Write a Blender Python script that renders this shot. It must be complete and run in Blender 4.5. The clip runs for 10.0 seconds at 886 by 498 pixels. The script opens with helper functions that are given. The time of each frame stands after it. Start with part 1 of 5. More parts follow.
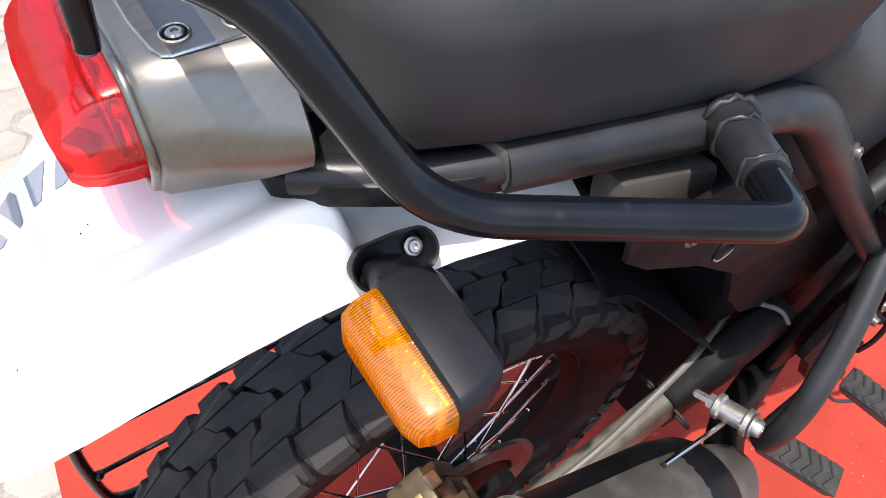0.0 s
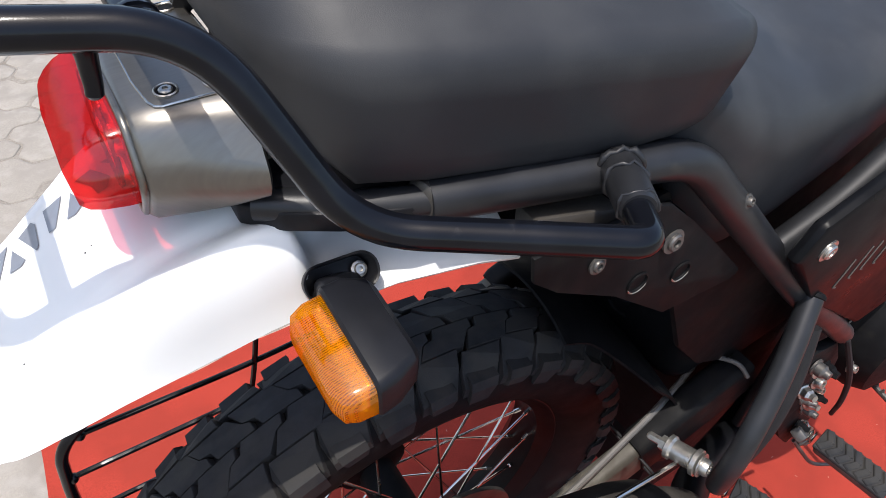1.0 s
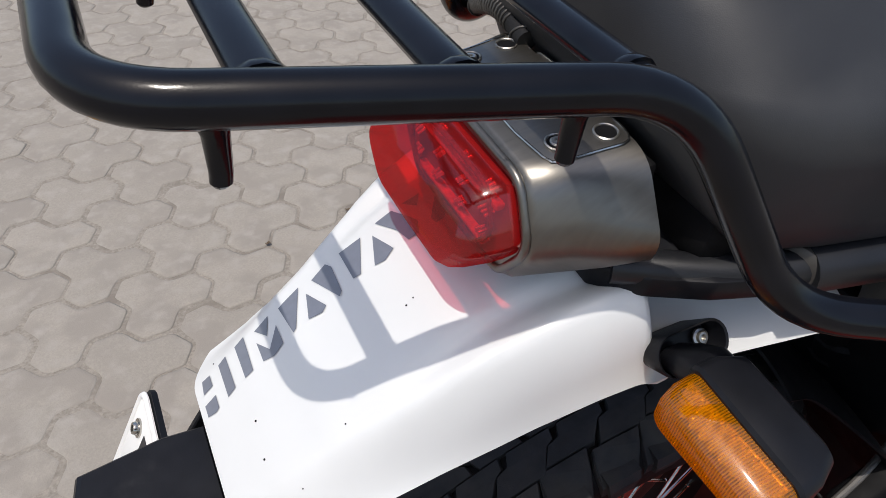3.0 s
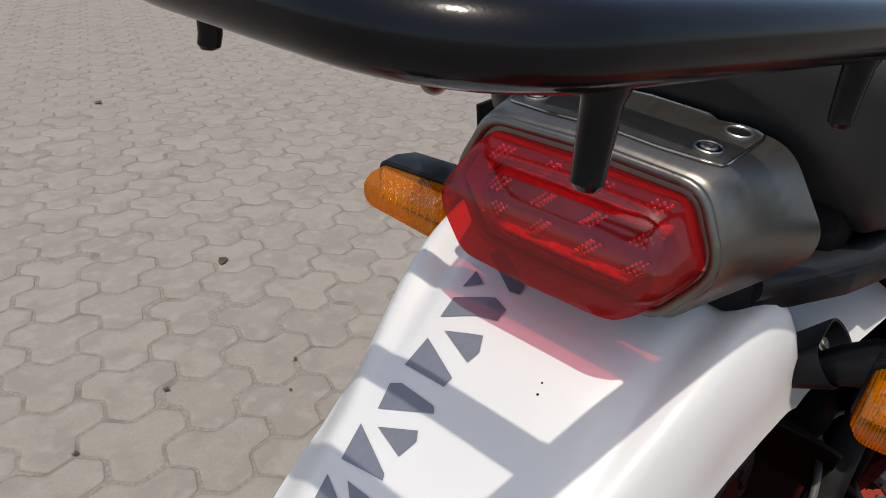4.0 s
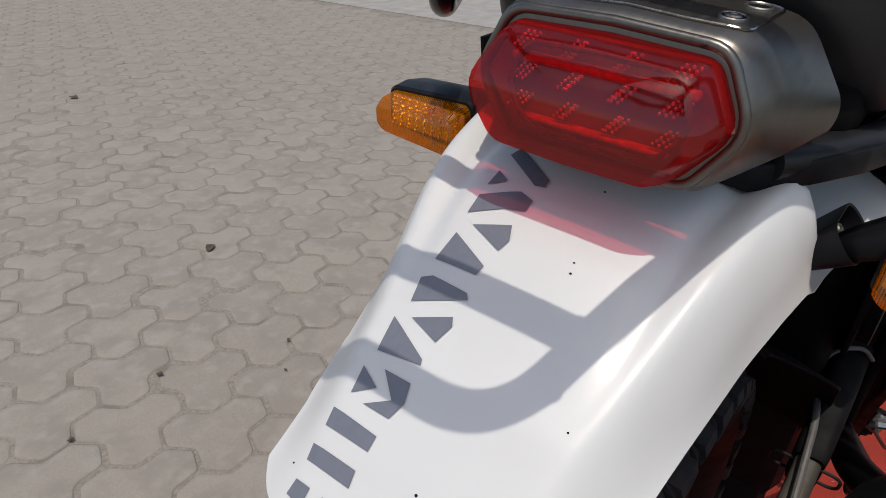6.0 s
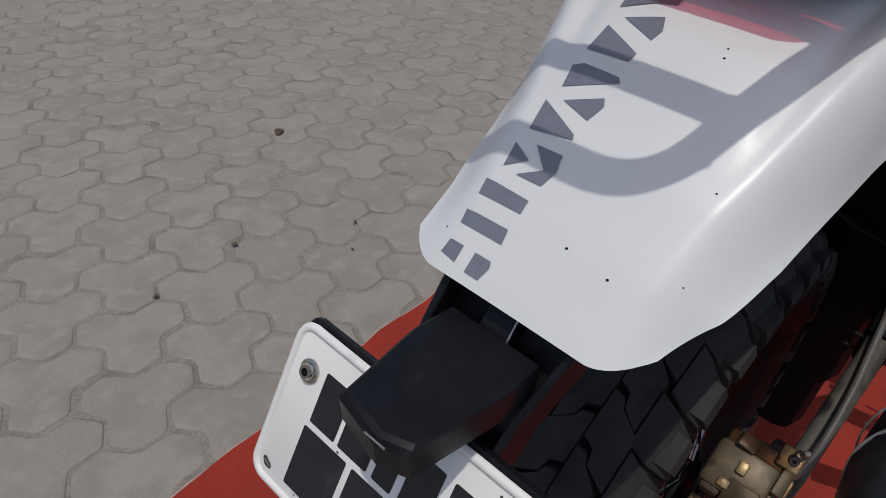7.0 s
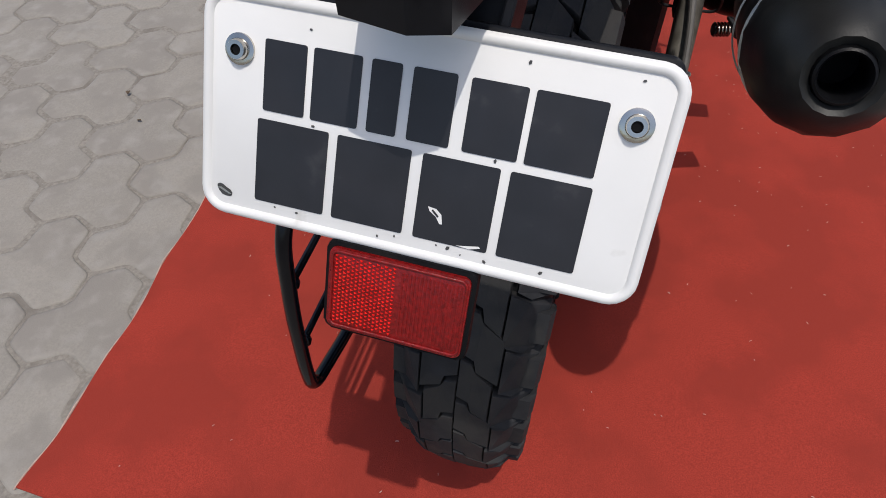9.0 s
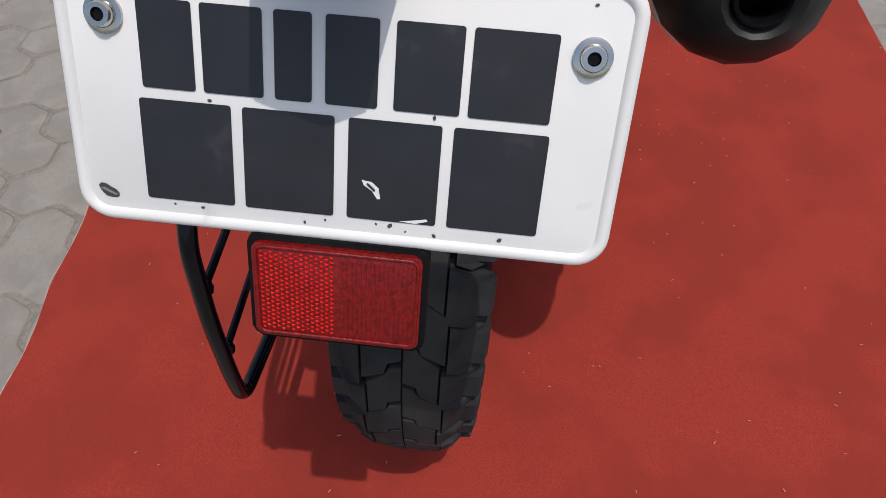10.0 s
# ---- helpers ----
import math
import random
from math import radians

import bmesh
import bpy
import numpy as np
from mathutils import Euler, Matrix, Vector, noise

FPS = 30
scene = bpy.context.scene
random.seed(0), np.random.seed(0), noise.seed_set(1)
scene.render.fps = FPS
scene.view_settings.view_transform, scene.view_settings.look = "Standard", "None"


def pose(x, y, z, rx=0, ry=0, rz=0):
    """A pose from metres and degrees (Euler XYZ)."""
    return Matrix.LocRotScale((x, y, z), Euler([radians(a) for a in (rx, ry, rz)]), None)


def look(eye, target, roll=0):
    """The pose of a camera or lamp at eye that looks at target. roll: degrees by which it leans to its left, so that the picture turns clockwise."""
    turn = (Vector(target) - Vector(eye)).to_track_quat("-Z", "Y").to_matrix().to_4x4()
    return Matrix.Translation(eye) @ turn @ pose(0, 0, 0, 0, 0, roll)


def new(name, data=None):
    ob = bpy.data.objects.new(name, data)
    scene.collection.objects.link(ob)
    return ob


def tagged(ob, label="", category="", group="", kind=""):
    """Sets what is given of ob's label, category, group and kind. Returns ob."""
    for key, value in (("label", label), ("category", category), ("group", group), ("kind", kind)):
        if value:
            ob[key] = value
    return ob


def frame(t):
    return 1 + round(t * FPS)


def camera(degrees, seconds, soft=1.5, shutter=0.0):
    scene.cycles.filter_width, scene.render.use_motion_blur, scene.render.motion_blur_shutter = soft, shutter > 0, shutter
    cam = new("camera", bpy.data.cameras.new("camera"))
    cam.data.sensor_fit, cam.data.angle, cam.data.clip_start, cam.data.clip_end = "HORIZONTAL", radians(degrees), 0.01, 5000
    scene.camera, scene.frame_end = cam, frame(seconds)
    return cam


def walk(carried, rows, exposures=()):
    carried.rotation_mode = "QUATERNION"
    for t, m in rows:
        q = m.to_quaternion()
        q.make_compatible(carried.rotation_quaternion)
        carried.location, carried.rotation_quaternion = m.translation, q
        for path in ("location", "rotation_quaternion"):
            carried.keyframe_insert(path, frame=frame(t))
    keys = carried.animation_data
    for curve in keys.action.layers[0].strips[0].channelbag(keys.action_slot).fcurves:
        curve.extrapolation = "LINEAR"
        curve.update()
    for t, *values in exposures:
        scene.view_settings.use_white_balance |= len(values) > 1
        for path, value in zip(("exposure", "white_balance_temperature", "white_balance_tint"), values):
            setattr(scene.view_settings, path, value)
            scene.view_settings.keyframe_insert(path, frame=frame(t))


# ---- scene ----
cam = camera(66.57, 10.0, soft=0.65)
ROWS = [
    (0.0, -0.1852, -0.3063, 1.0898, 41.87, -4.13, -33.61),
    (0.5, -0.1990, -0.3556, 1.1027, 46.91, -2.89, -28.37),
    (1.0, -0.1878, -0.3786, 1.1158, 48.52, -3.87, -32.23),
    (1.5, -0.1716, -0.4040, 1.1201, 49.11, -3.32, -34.21),
    (2.0, -0.1784, -0.4015, 1.1237, 49.53, -1.81, -32.71),
    (2.5, -0.2136, -0.3651, 1.1243, 49.03, -1.49, -23.39),
    (2.7, -0.2473, -0.3265, 1.1182, 46.10, -3.10, -22.05),
    (3.0, -0.2908, -0.2701, 1.1059, 48.70, -2.67, -26.96),
    (3.2, -0.3202, -0.2363, 1.0948, 49.84, -2.64, -30.62),
    (4.3, -0.3835, -0.1542, 1.0332, 64.72, -1.26, -53.42),
    (4.5, -0.3808, -0.1554, 1.0342, 65.17, -0.84, -53.49),
    (5.0, -0.3799, -0.1622, 1.0322, 65.81, -0.85, -54.31),
    (5.2, -0.3780, -0.1658, 1.0302, 65.16, -0.80, -54.98),
    (6.3, -0.4327, -0.1560, 0.9917, 59.40, -1.85, -50.48),
    (6.5, -0.4476, -0.1538, 0.9846, 57.98, -2.31, -49.24),
    (7.0, -0.4807, -0.1599, 0.9638, 53.87, -2.28, -47.18),
    (7.5, -0.5350, -0.1844, 0.9556, 52.35, -0.61, -51.53),
    (8.0, -0.6321, -0.2653, 0.9706, 52.13, 4.04, -55.16),
    (8.5, -0.6205, -0.2047, 0.9350, 49.56, 3.09, -59.03),
    (9.0, -0.5558, -0.1069, 0.8525, 42.24, 1.54, -73.17),
    (9.5, -0.5292, -0.0846, 0.8250, 39.88, 1.24, -81.27),
    (10.0, -0.5339, -0.0860, 0.8241, 39.92, 0.65, -83.92),
]
EXPOSURES = [(0, 1.7, 6700, 10), (0.5, 1.09, 6620, 10), (1, 1.1, 6540, 10), (1.5, 1.85, 6450, 10), (2, 1.75, 6430, 10), (2.5, 1.25, 6500, 10), (2.7, 0.87, 6580, 10), (3, 0.42, 6680, 10), (3.2, 0.37, 6780, 10), (4.5, 0.13, 6950, 10), (5.2, 0.08, 6980, 10), (6.5, -0.15, 6650, 10), (7, -0.38, 6500, 10), (7.5, -0.34, 6500, 10), (8, 0.1, 6500, 10), (8.5, 0.21, 6500, 10), (9, 0.14, 6500, 10), (10, 0.06, 6500, 10)]
walk(cam, [(t, pose(x, y, z, rx, ry, rz)) for t, x, y, z, rx, ry, rz in ROWS], EXPOSURES)
# ---------------------------------------------------------------- light
SUN_TO = Vector((-0.245, -0.170, 0.90)).normalized()          # towards the sun
world = bpy.data.worlds.new("sky")
scene.world = world
world.use_nodes = True
wn = world.node_tree
for n in list(wn.nodes):
    wn.nodes.remove(n)
w_out = wn.nodes.new("ShaderNodeOutputWorld")
w_bg = wn.nodes.new("ShaderNodeBackground")
w_sky = wn.nodes.new("ShaderNodeTexSky")
w_sky.sky_type = "NISHITA"
w_sky.sun_disc = False
w_sky.sun_elevation = math.asin(SUN_TO.z)
w_sky.sun_rotation = math.atan2(SUN_TO.x, SUN_TO.y)
w_sky.air_density, w_sky.dust_density, w_sky.ozone_density = 1.0, 2.5, 1.0
w_bg.inputs["Strength"].default_value = 0.15
wn.links.new(w_sky.outputs[0], w_bg.inputs["Color"])
wn.links.new(w_bg.outputs[0], w_out.inputs["Surface"])
sun_data = bpy.data.lights.new("sun", "SUN")
sun_data.energy, sun_data.angle, sun_data.color = 2.45, radians(0.55), (1.0, 0.955, 0.90)
sun = new("sun", sun_data)
sun.matrix_world = look(SUN_TO * 20, (0, 0, 0))


# ---------------------------------------------------------------- materials
def mat(name, base, rough=0.5, metal=0.0, vary=0.12, scale=60.0, bump=0.0, bump_scale=400.0, coat=0.0,
        wear=None, wear_scale=25.0, wear_from=0.62, spec=0.5, rough_vary=0.1, stretch=(1, 1, 1), by_object=0.0, stain=None, stain_scale=20.0, coat_rough=0.08):
    m = bpy.data.materials.new(name)
    m.use_nodes = True
    nt = m.node_tree
    b = nt.nodes["Principled BSDF"]
    b.inputs["Metallic"].default_value = metal
    b.inputs["Specular IOR Level"].default_value = spec
    b.inputs["Coat Weight"].default_value = coat
    b.inputs["Coat Roughness"].default_value = coat_rough
    co = nt.nodes.new("ShaderNodeTexCoord")
    mp = nt.nodes.new("ShaderNodeMapping")
    mp.inputs["Scale"].default_value = stretch
    nt.links.new(co.outputs["Object"], mp.inputs["Vector"])

    def noise_tex(sc, detail=4.0):
        n = nt.nodes.new("ShaderNodeTexNoise")
        n.inputs["Scale"].default_value, n.inputs["Detail"].default_value = sc, detail
        nt.links.new(mp.outputs[0], n.inputs["Vector"])
        return n.outputs["Fac"]

    def ramp(fac, lo, hi, a=0.0, z=1.0):
        r = nt.nodes.new("ShaderNodeMapRange")
        r.inputs["From Min"].default_value, r.inputs["From Max"].default_value = lo, hi
        r.inputs["To Min"].default_value, r.inputs["To Max"].default_value = a, z
        nt.links.new(fac, r.inputs["Value"])
        return r.outputs[0]

    def mixc(fac, a, c):
        x = nt.nodes.new("ShaderNodeMix")
        x.data_type = "RGBA"
        if isinstance(fac, float):
            x.inputs[0].default_value = fac
        else:
            nt.links.new(fac, x.inputs[0])
        for s, v in ((x.inputs[6], a), (x.inputs[7], c)):
            if isinstance(v, tuple):
                s.default_value = (*v, 1)
            else:
                nt.links.new(v, s)
        return x.outputs[2]

    lo = tuple(max(0, c * (1 - vary)) for c in base)
    hi = tuple(min(1, c * (1 + vary)) for c in base)
    col = mixc(ramp(noise_tex(scale), 0.3, 0.7), lo, hi)
    if by_object:
        info = nt.nodes.new("ShaderNodeObjectInfo")
        wide = nt.nodes.new("ShaderNodeMath")
        wide.operation = "MULTIPLY"
        wide.inputs[1].default_value = 40.0
        nt.links.new(info.outputs["Random"], wide.inputs[0])
        nt.links.new(wide.outputs[0], mp.inputs["Location"])
        d = tuple(c * (1 - by_object) for c in base)
        l = tuple(min(1, c * (1 + by_object)) for c in base)
        col = mixc(0.55, col, mixc(info.outputs["Random"], d, l))
    if wear:
        col = mixc(ramp(noise_tex(wear_scale, 8.0), wear_from, wear_from + 0.12), col, wear)
    if stain:
        col = mixc(ramp(noise_tex(stain_scale, 6.0), 0.50, 0.72), col, stain)
    nt.links.new(col, b.inputs["Base Color"])
    nt.links.new(ramp(noise_tex(scale * 0.45, 6.0), 0.3, 0.7, max(0.03, rough - rough_vary), min(1, rough + rough_vary)),
                 b.inputs["Roughness"])
    if bump:
        bp = nt.nodes.new("ShaderNodeBump")
        bp.inputs["Strength"].default_value, bp.inputs["Distance"].default_value = bump, 0.001
        nt.links.new(noise_tex(bump_scale, 3.0), bp.inputs["Height"])
        nt.links.new(bp.outputs[0], b.inputs["Normal"])
    return m


def lens_mat(name, tint, rough=0.04, ribs=0.0, cloud=0.3, flutes=0.0, body=None, gloss=0.06):
    """Coloured clear plastic: light passes tinted, the surface stays glossy."""
    m = bpy.data.materials.new(name)
    m.use_nodes = True
    nt = m.node_tree
    for n in list(nt.nodes):
        nt.nodes.remove(n)
    out = nt.nodes.new("ShaderNodeOutputMaterial")
    tr = nt.nodes.new("ShaderNodeBsdfTransparent")
    tl = nt.nodes.new("ShaderNodeBsdfTranslucent")
    di = nt.nodes.new("ShaderNodeBsdfDiffuse")
    gl = nt.nodes.new("ShaderNodeBsdfGlossy")
    tr.inputs["Color"].default_value = (*tint, 1)
    tl.inputs["Color"].default_value = (*[c ** 2 for c in tint], 1)
    di.inputs["Color"].default_value = (*(body or [0.8 * c ** 2 for c in tint]), 1)
    gl.inputs["Roughness"].default_value = rough
    a = nt.nodes.new("ShaderNodeMixShader")
    a.inputs[0].default_value = cloud
    b = nt.nodes.new("ShaderNodeMixShader")
    b.inputs[0].default_value = 0.45
    c = nt.nodes.new("ShaderNodeMixShader")
    nt.links.new(tl.outputs[0], b.inputs[1])
    nt.links.new(di.outputs[0], b.inputs[2])
    nt.links.new(tr.outputs[0], a.inputs[1])
    nt.links.new(b.outputs[0], a.inputs[2])
    c.inputs[0].default_value = gloss
    nt.links.new(a.outputs[0], c.inputs[1])
    nt.links.new(gl.outputs[0], c.inputs[2])
    nt.links.new(c.outputs[0], out.inputs["Surface"])
    co = nt.nodes.new("ShaderNodeTexCoord")
    if flutes:
        # moulded flutes: clear valleys between cloudier ridges
        fl = nt.nodes.new("ShaderNodeTexWave")
        fl.bands_direction = "Y"
        fl.inputs["Scale"].default_value = flutes
        fl.inputs["Distortion"].default_value = 0.6
        mr = nt.nodes.new("ShaderNodeMapRange")
        mr.inputs["To Min"].default_value = 0.66 * cloud
        mr.inputs["To Max"].default_value = 1.34 * cloud
        nt.links.new(co.outputs["Object"], fl.inputs["Vector"])
        nt.links.new(fl.outputs["Fac"], mr.inputs["Value"])
        nt.links.new(mr.outputs["Result"], a.inputs[0])
    if ribs:
        no = nt.nodes.new("ShaderNodeTexWave")
        no.bands_direction = "Y"
        no.inputs["Scale"].default_value = 210.0
    else:
        no = nt.nodes.new("ShaderNodeTexNoise")
        no.inputs["Scale"].default_value = 180.0
    bp = nt.nodes.new("ShaderNodeBump")
    bp.inputs["Strength"].default_value, bp.inputs["Distance"].default_value = 0.05 + ribs, 0.0003
    nt.links.new(co.outputs["Object"], no.inputs["Vector"])
    nt.links.new(no.outputs["Fac"], bp.inputs["Height"])
    for s in (gl, di, tl):
        nt.links.new(bp.outputs[0], s.inputs["Normal"])
    return m


WHITE = mat("pearl_white_paint", (0.585, 0.59, 0.58), 0.42, 0.0, 0.012, 30, 0.0, coat=0.30, rough_vary=0.02, coat_rough=0.30)
DECAL = mat("grey_decal_film", (0.135, 0.145, 0.175), 0.38, 0.0, 0.06, 200, coat=0.25)
GREYMETAL = mat("brushed_grey_metallic", (0.178, 0.169, 0.154), 0.36, 0.92, 0.05, 90, 0.0, stretch=(1, 9, 1), rough_vary=0.05)
POWDER = mat("black_powder_coat", (0.0034, 0.0038, 0.0056), 0.18, 0.0, 0.25, 60, 0.04, 1500, wear=(0.010, 0.010, 0.0115),
             wear_scale=90, wear_from=0.66, spec=0.24)
FRAME = mat("satin_black_frame_paint", (0.0122, 0.0128, 0.0148), 0.42, 0.0, 0.22, 50, 0.08, 1200, wear=(0.025, 0.024, 0.023),
            wear_scale=70, wear_from=0.64, spec=0.34)
PLASTIC = mat("moulded_black_plastic", (0.0068, 0.0072, 0.0092), 0.40, 0.0, 0.2, 80, 0.07, 1800, wear=(0.013, 0.013, 0.0145),
              wear_scale=45, wear_from=0.6, spec=0.17)
PANEL = mat("dark_side_panel_plastic", (0.0045, 0.0048, 0.0058), 0.34, 0.0, 0.2, 60, 0.05, 1500, spec=0.06)
MATT = mat("matt_black_plastic", (0.0050, 0.0050, 0.0057), 0.62, 0.0, 0.25, 80, 0.15, 1500, wear=(0.0095, 0.0090, 0.0085), wear_scale=30, wear_from=0.58, spec=0.10)
VINYL = mat("charcoal_seat_vinyl", (0.0205, 0.0218, 0.0246), 0.50, 0.0, 0.10, 35, 0.09, 2200, wear=(0.0295, 0.0305, 0.0325),
            wear_scale=14, wear_from=0.5, spec=0.24)
RUBBER = mat("tyre_rubber", (0.0178, 0.0180, 0.0196), 0.78, 0.0, 0.25, 60, 0.25, 900, wear=(0.028, 0.0265, 0.025), wear_scale=22,
             wear_from=0.46, spec=0.24)
RUBBER2 = mat("black_rubber", (0.011, 0.011, 0.012), 0.65, 0.0, 0.2, 60, 0.2, 900, spec=0.25)
SIDEWALL = mat("black_tyre_sidewall", (0.0062, 0.0062, 0.0068), 0.70, 0.0, 0.25, 60, 0.2, 900, wear=(0.010, 0.0096, 0.0092), wear_scale=22, wear_from=0.60, spec=0.12)
STEEL = mat("bright_steel", (0.50, 0.48, 0.44), 0.20, 1.0, 0.15, 90, 0.05, 600)
ZINC = mat("zinc_plated_steel", (0.40, 0.385, 0.355), 0.34, 0.9, 0.2, 120, 0.10, 500, wear=(0.20, 0.17, 0.14), wear_scale=120,
           wear_from=0.62)
DARKSTEEL = mat("dark_steel", (0.10, 0.095, 0.09), 0.45, 0.7, 0.2, 60, 0.1, 500)
GOLD = mat("gold_anodised_caliper", (0.30, 0.215, 0.105), 0.44, 0.55, 0.3, 90, 0.30, 350, wear=(0.09, 0.065, 0.04), wear_scale=110,
           wear_from=0.52)
# darker copy of the caliper's gold: shade painted into body and ribs
SHADEGOLD = mat("gold_darkened_for_shade", (0.078, 0.058, 0.034), 0.52, 0.4, 0.3, 70, 0.2, 500, wear=(0.025, 0.02, 0.016), wear_scale=50,
                wear_from=0.55)
SWING = mat("dusty_grey_swingarm", (0.080, 0.074, 0.062), 0.60, 0.1, 0.25, 40, 0.15, 300, wear=(0.055, 0.049, 0.040), wear_scale=30,
            wear_from=0.50, spec=0.22)
MUFFLER = mat("heatproof_black_paint", (0.0042, 0.0044, 0.0052), 0.42, 0.0, 0.25, 45, 0.12, 700, wear=(0.014, 0.0135, 0.013),
              wear_scale=50, wear_from=0.64, spec=0.14)
CAPPAINT = mat("dusty_black_end_cap", (0.0120, 0.0124, 0.0122), 0.46, 0.0, 0.25, 45, 0.12, 700, wear=(0.022, 0.0215, 0.020), wear_scale=28, wear_from=0.55, spec=0.25)
SHIELD = mat("dusty_dark_heat_shield", (0.035, 0.031, 0.027), 0.55, 0.1, 0.25, 30, 0.2, 400, wear=(0.06, 0.054, 0.047),
             wear_scale=25, wear_from=0.5)
PLATEWHITE = mat("plate_white_enamel", (0.665, 0.655, 0.63), 0.46, 0.0, 0.03, 25, 0.05, 300, wear=(0.56, 0.545, 0.51),
                 wear_scale=70, wear_from=0.68, spec=0.4)
INK = mat("black_vinyl_film", (0.012, 0.012, 0.015), 0.45, 0.0, 0.2, 60, wear=(0.03, 0.03, 0.032), wear_scale=60)
REDLENS = lens_mat("red_lens", (0.92, 0.105, 0.112), rough=0.12, cloud=0.22, body=(0.50, 0.045, 0.050), gloss=0.055)
REDREFLECT = mat("red_reflector", (0.58, 0.012, 0.009), 0.30, 0.0, 0.35, 300, 0.2, 1000, wear=(0.62, 0.035, 0.012), wear_scale=160, wear_from=0.60, spec=0.12)
REDREFLECT2 = mat("dark_red_reflector", (0.17, 0.004, 0.004), 0.28, 0.0, 0.35, 420, 0.4, 1000, coat=0.12, spec=0.3)
AMBERLENS = lens_mat("amber_lens", (0.96, 0.530, 0.016), 0.07, 0.0, 0.37, 260.0, (0.72, 0.290, 0.004), 0.06)
CHROME = mat("lamp_reflector", (0.88, 0.86, 0.84), 0.20, 1.0, 0.1, 200, 0.2, 500)
LAMPBACK = mat("lamp_backing_plastic", (0.22, 0.11, 0.10), 0.40, 0.0, 0.20, 60)
HOSE = mat("grey_hose", (0.085, 0.080, 0.075), 0.5, 0.0, 0.15, 60)
PAVER = mat("grey_concrete_paver", (0.240, 0.218, 0.188), 0.90, 0.0, 0.16, 210, 0.55, 420, wear=(0.214, 0.193, 0.168), wear_scale=9,
            wear_from=0.47, by_object=0.10, spec=0.2, stain=(0.262, 0.242, 0.214), stain_scale=26)
SAND = mat("sandy_joint_dust", (0.202, 0.181, 0.154), 0.95, 0.0, 0.22, 160, 0.6, 300, wear=(0.156, 0.137, 0.116), wear_scale=13,
           wear_from=0.54, spec=0.2)
CARPET = mat("red_event_carpet", (0.288, 0.0355, 0.0232), 0.95, 0.0, 0.22, 600, 0.9, 1200, wear=(0.246, 0.0315, 0.0208), wear_scale=6,
             wear_from=0.44, spec=0.10)
FRINGE = mat("frayed_carpet_backing", (0.40, 0.27, 0.22), 0.95, 0.0, 0.2, 200)
KERB = mat("kerb_concrete", (0.26, 0.25, 0.23), 0.85, 0.0, 0.15, 8, 0.4, 120, wear=(0.3, 0.28, 0.26), wear_scale=3)
DARKSTONE = mat("dark_kerb_stone", (0.05, 0.049, 0.047), 0.8, 0.0, 0.2, 8, 0.4, 120)
YELLOW = mat("yellow_road_paint", (0.52, 0.27, 0.02), 0.8, 0.0, 0.15, 20, 0.3, 200, wear=(0.4, 0.34, 0.25), wear_scale=20)
CRACK = mat("open_joint_grit", (0.030, 0.027, 0.024), 0.95, 0.0, 0.3, 60, spec=0.1)
LEAF = mat("dry_leaf", (0.07, 0.045, 0.025), 0.8, 0.0, 0.3, 300)


# ---------------------------------------------------------------- mesh helpers
def finish(bm, name, material, parent=None, label="", smooth=True, sharp=35.0):
    me = bpy.data.meshes.new(name)
    bmesh.ops.recalc_face_normals(bm, faces=bm.faces[:])
    for f in bm.faces:
        f.smooth = smooth
    if smooth:
        lim = radians(sharp)
        for e in bm.edges:
            if len(e.link_faces) == 2 and e.calc_face_angle(0.0) > lim:
                e.smooth = False
    bm.to_mesh(me)
    bm.free()
    mats = material if isinstance(material, (list, tuple)) else [material]
    for m in mats:
        me.materials.append(m)
    ob = new(name, me)
    if parent is not None:
        ob.parent = parent
    if label:
        tagged(ob, label)
    return ob


def part(name, bm, material, parent, label="", smooth=True, sharp=35.0):
    return finish(bm, name, material, parent, label, smooth, sharp)


def fillet(points, radii, steps=7):
    """A polyline with its inner corners rounded."""
    pts = [Vector(p) for p in points]
    out = [pts[0]]
    for i in range(1, len(pts) - 1):
        r = radii[i - 1] if isinstance(radii, (list, tuple)) else radii
        a, b, c = pts[i - 1], pts[i], pts[i + 1]
        d1, d2 = (a - b), (c - b)
        k = min(r, d1.length * 0.49, d2.length * 0.49)
        p, q = b + d1.normalized() * k, b + d2.normalized() * k
        for s in range(steps + 1):
            t = s / steps
            out.append(p * (1 - t) ** 2 + b * 2 * t * (1 - t) + q * t * t)
    out.append(pts[-1])
    return out


def thicken(bm, depth):
    """Gives an open skin its thickness, on the side away from its normals."""
    bm.normal_update()
    bmesh.ops.solidify(bm, geom=bm.faces[:], thickness=depth)


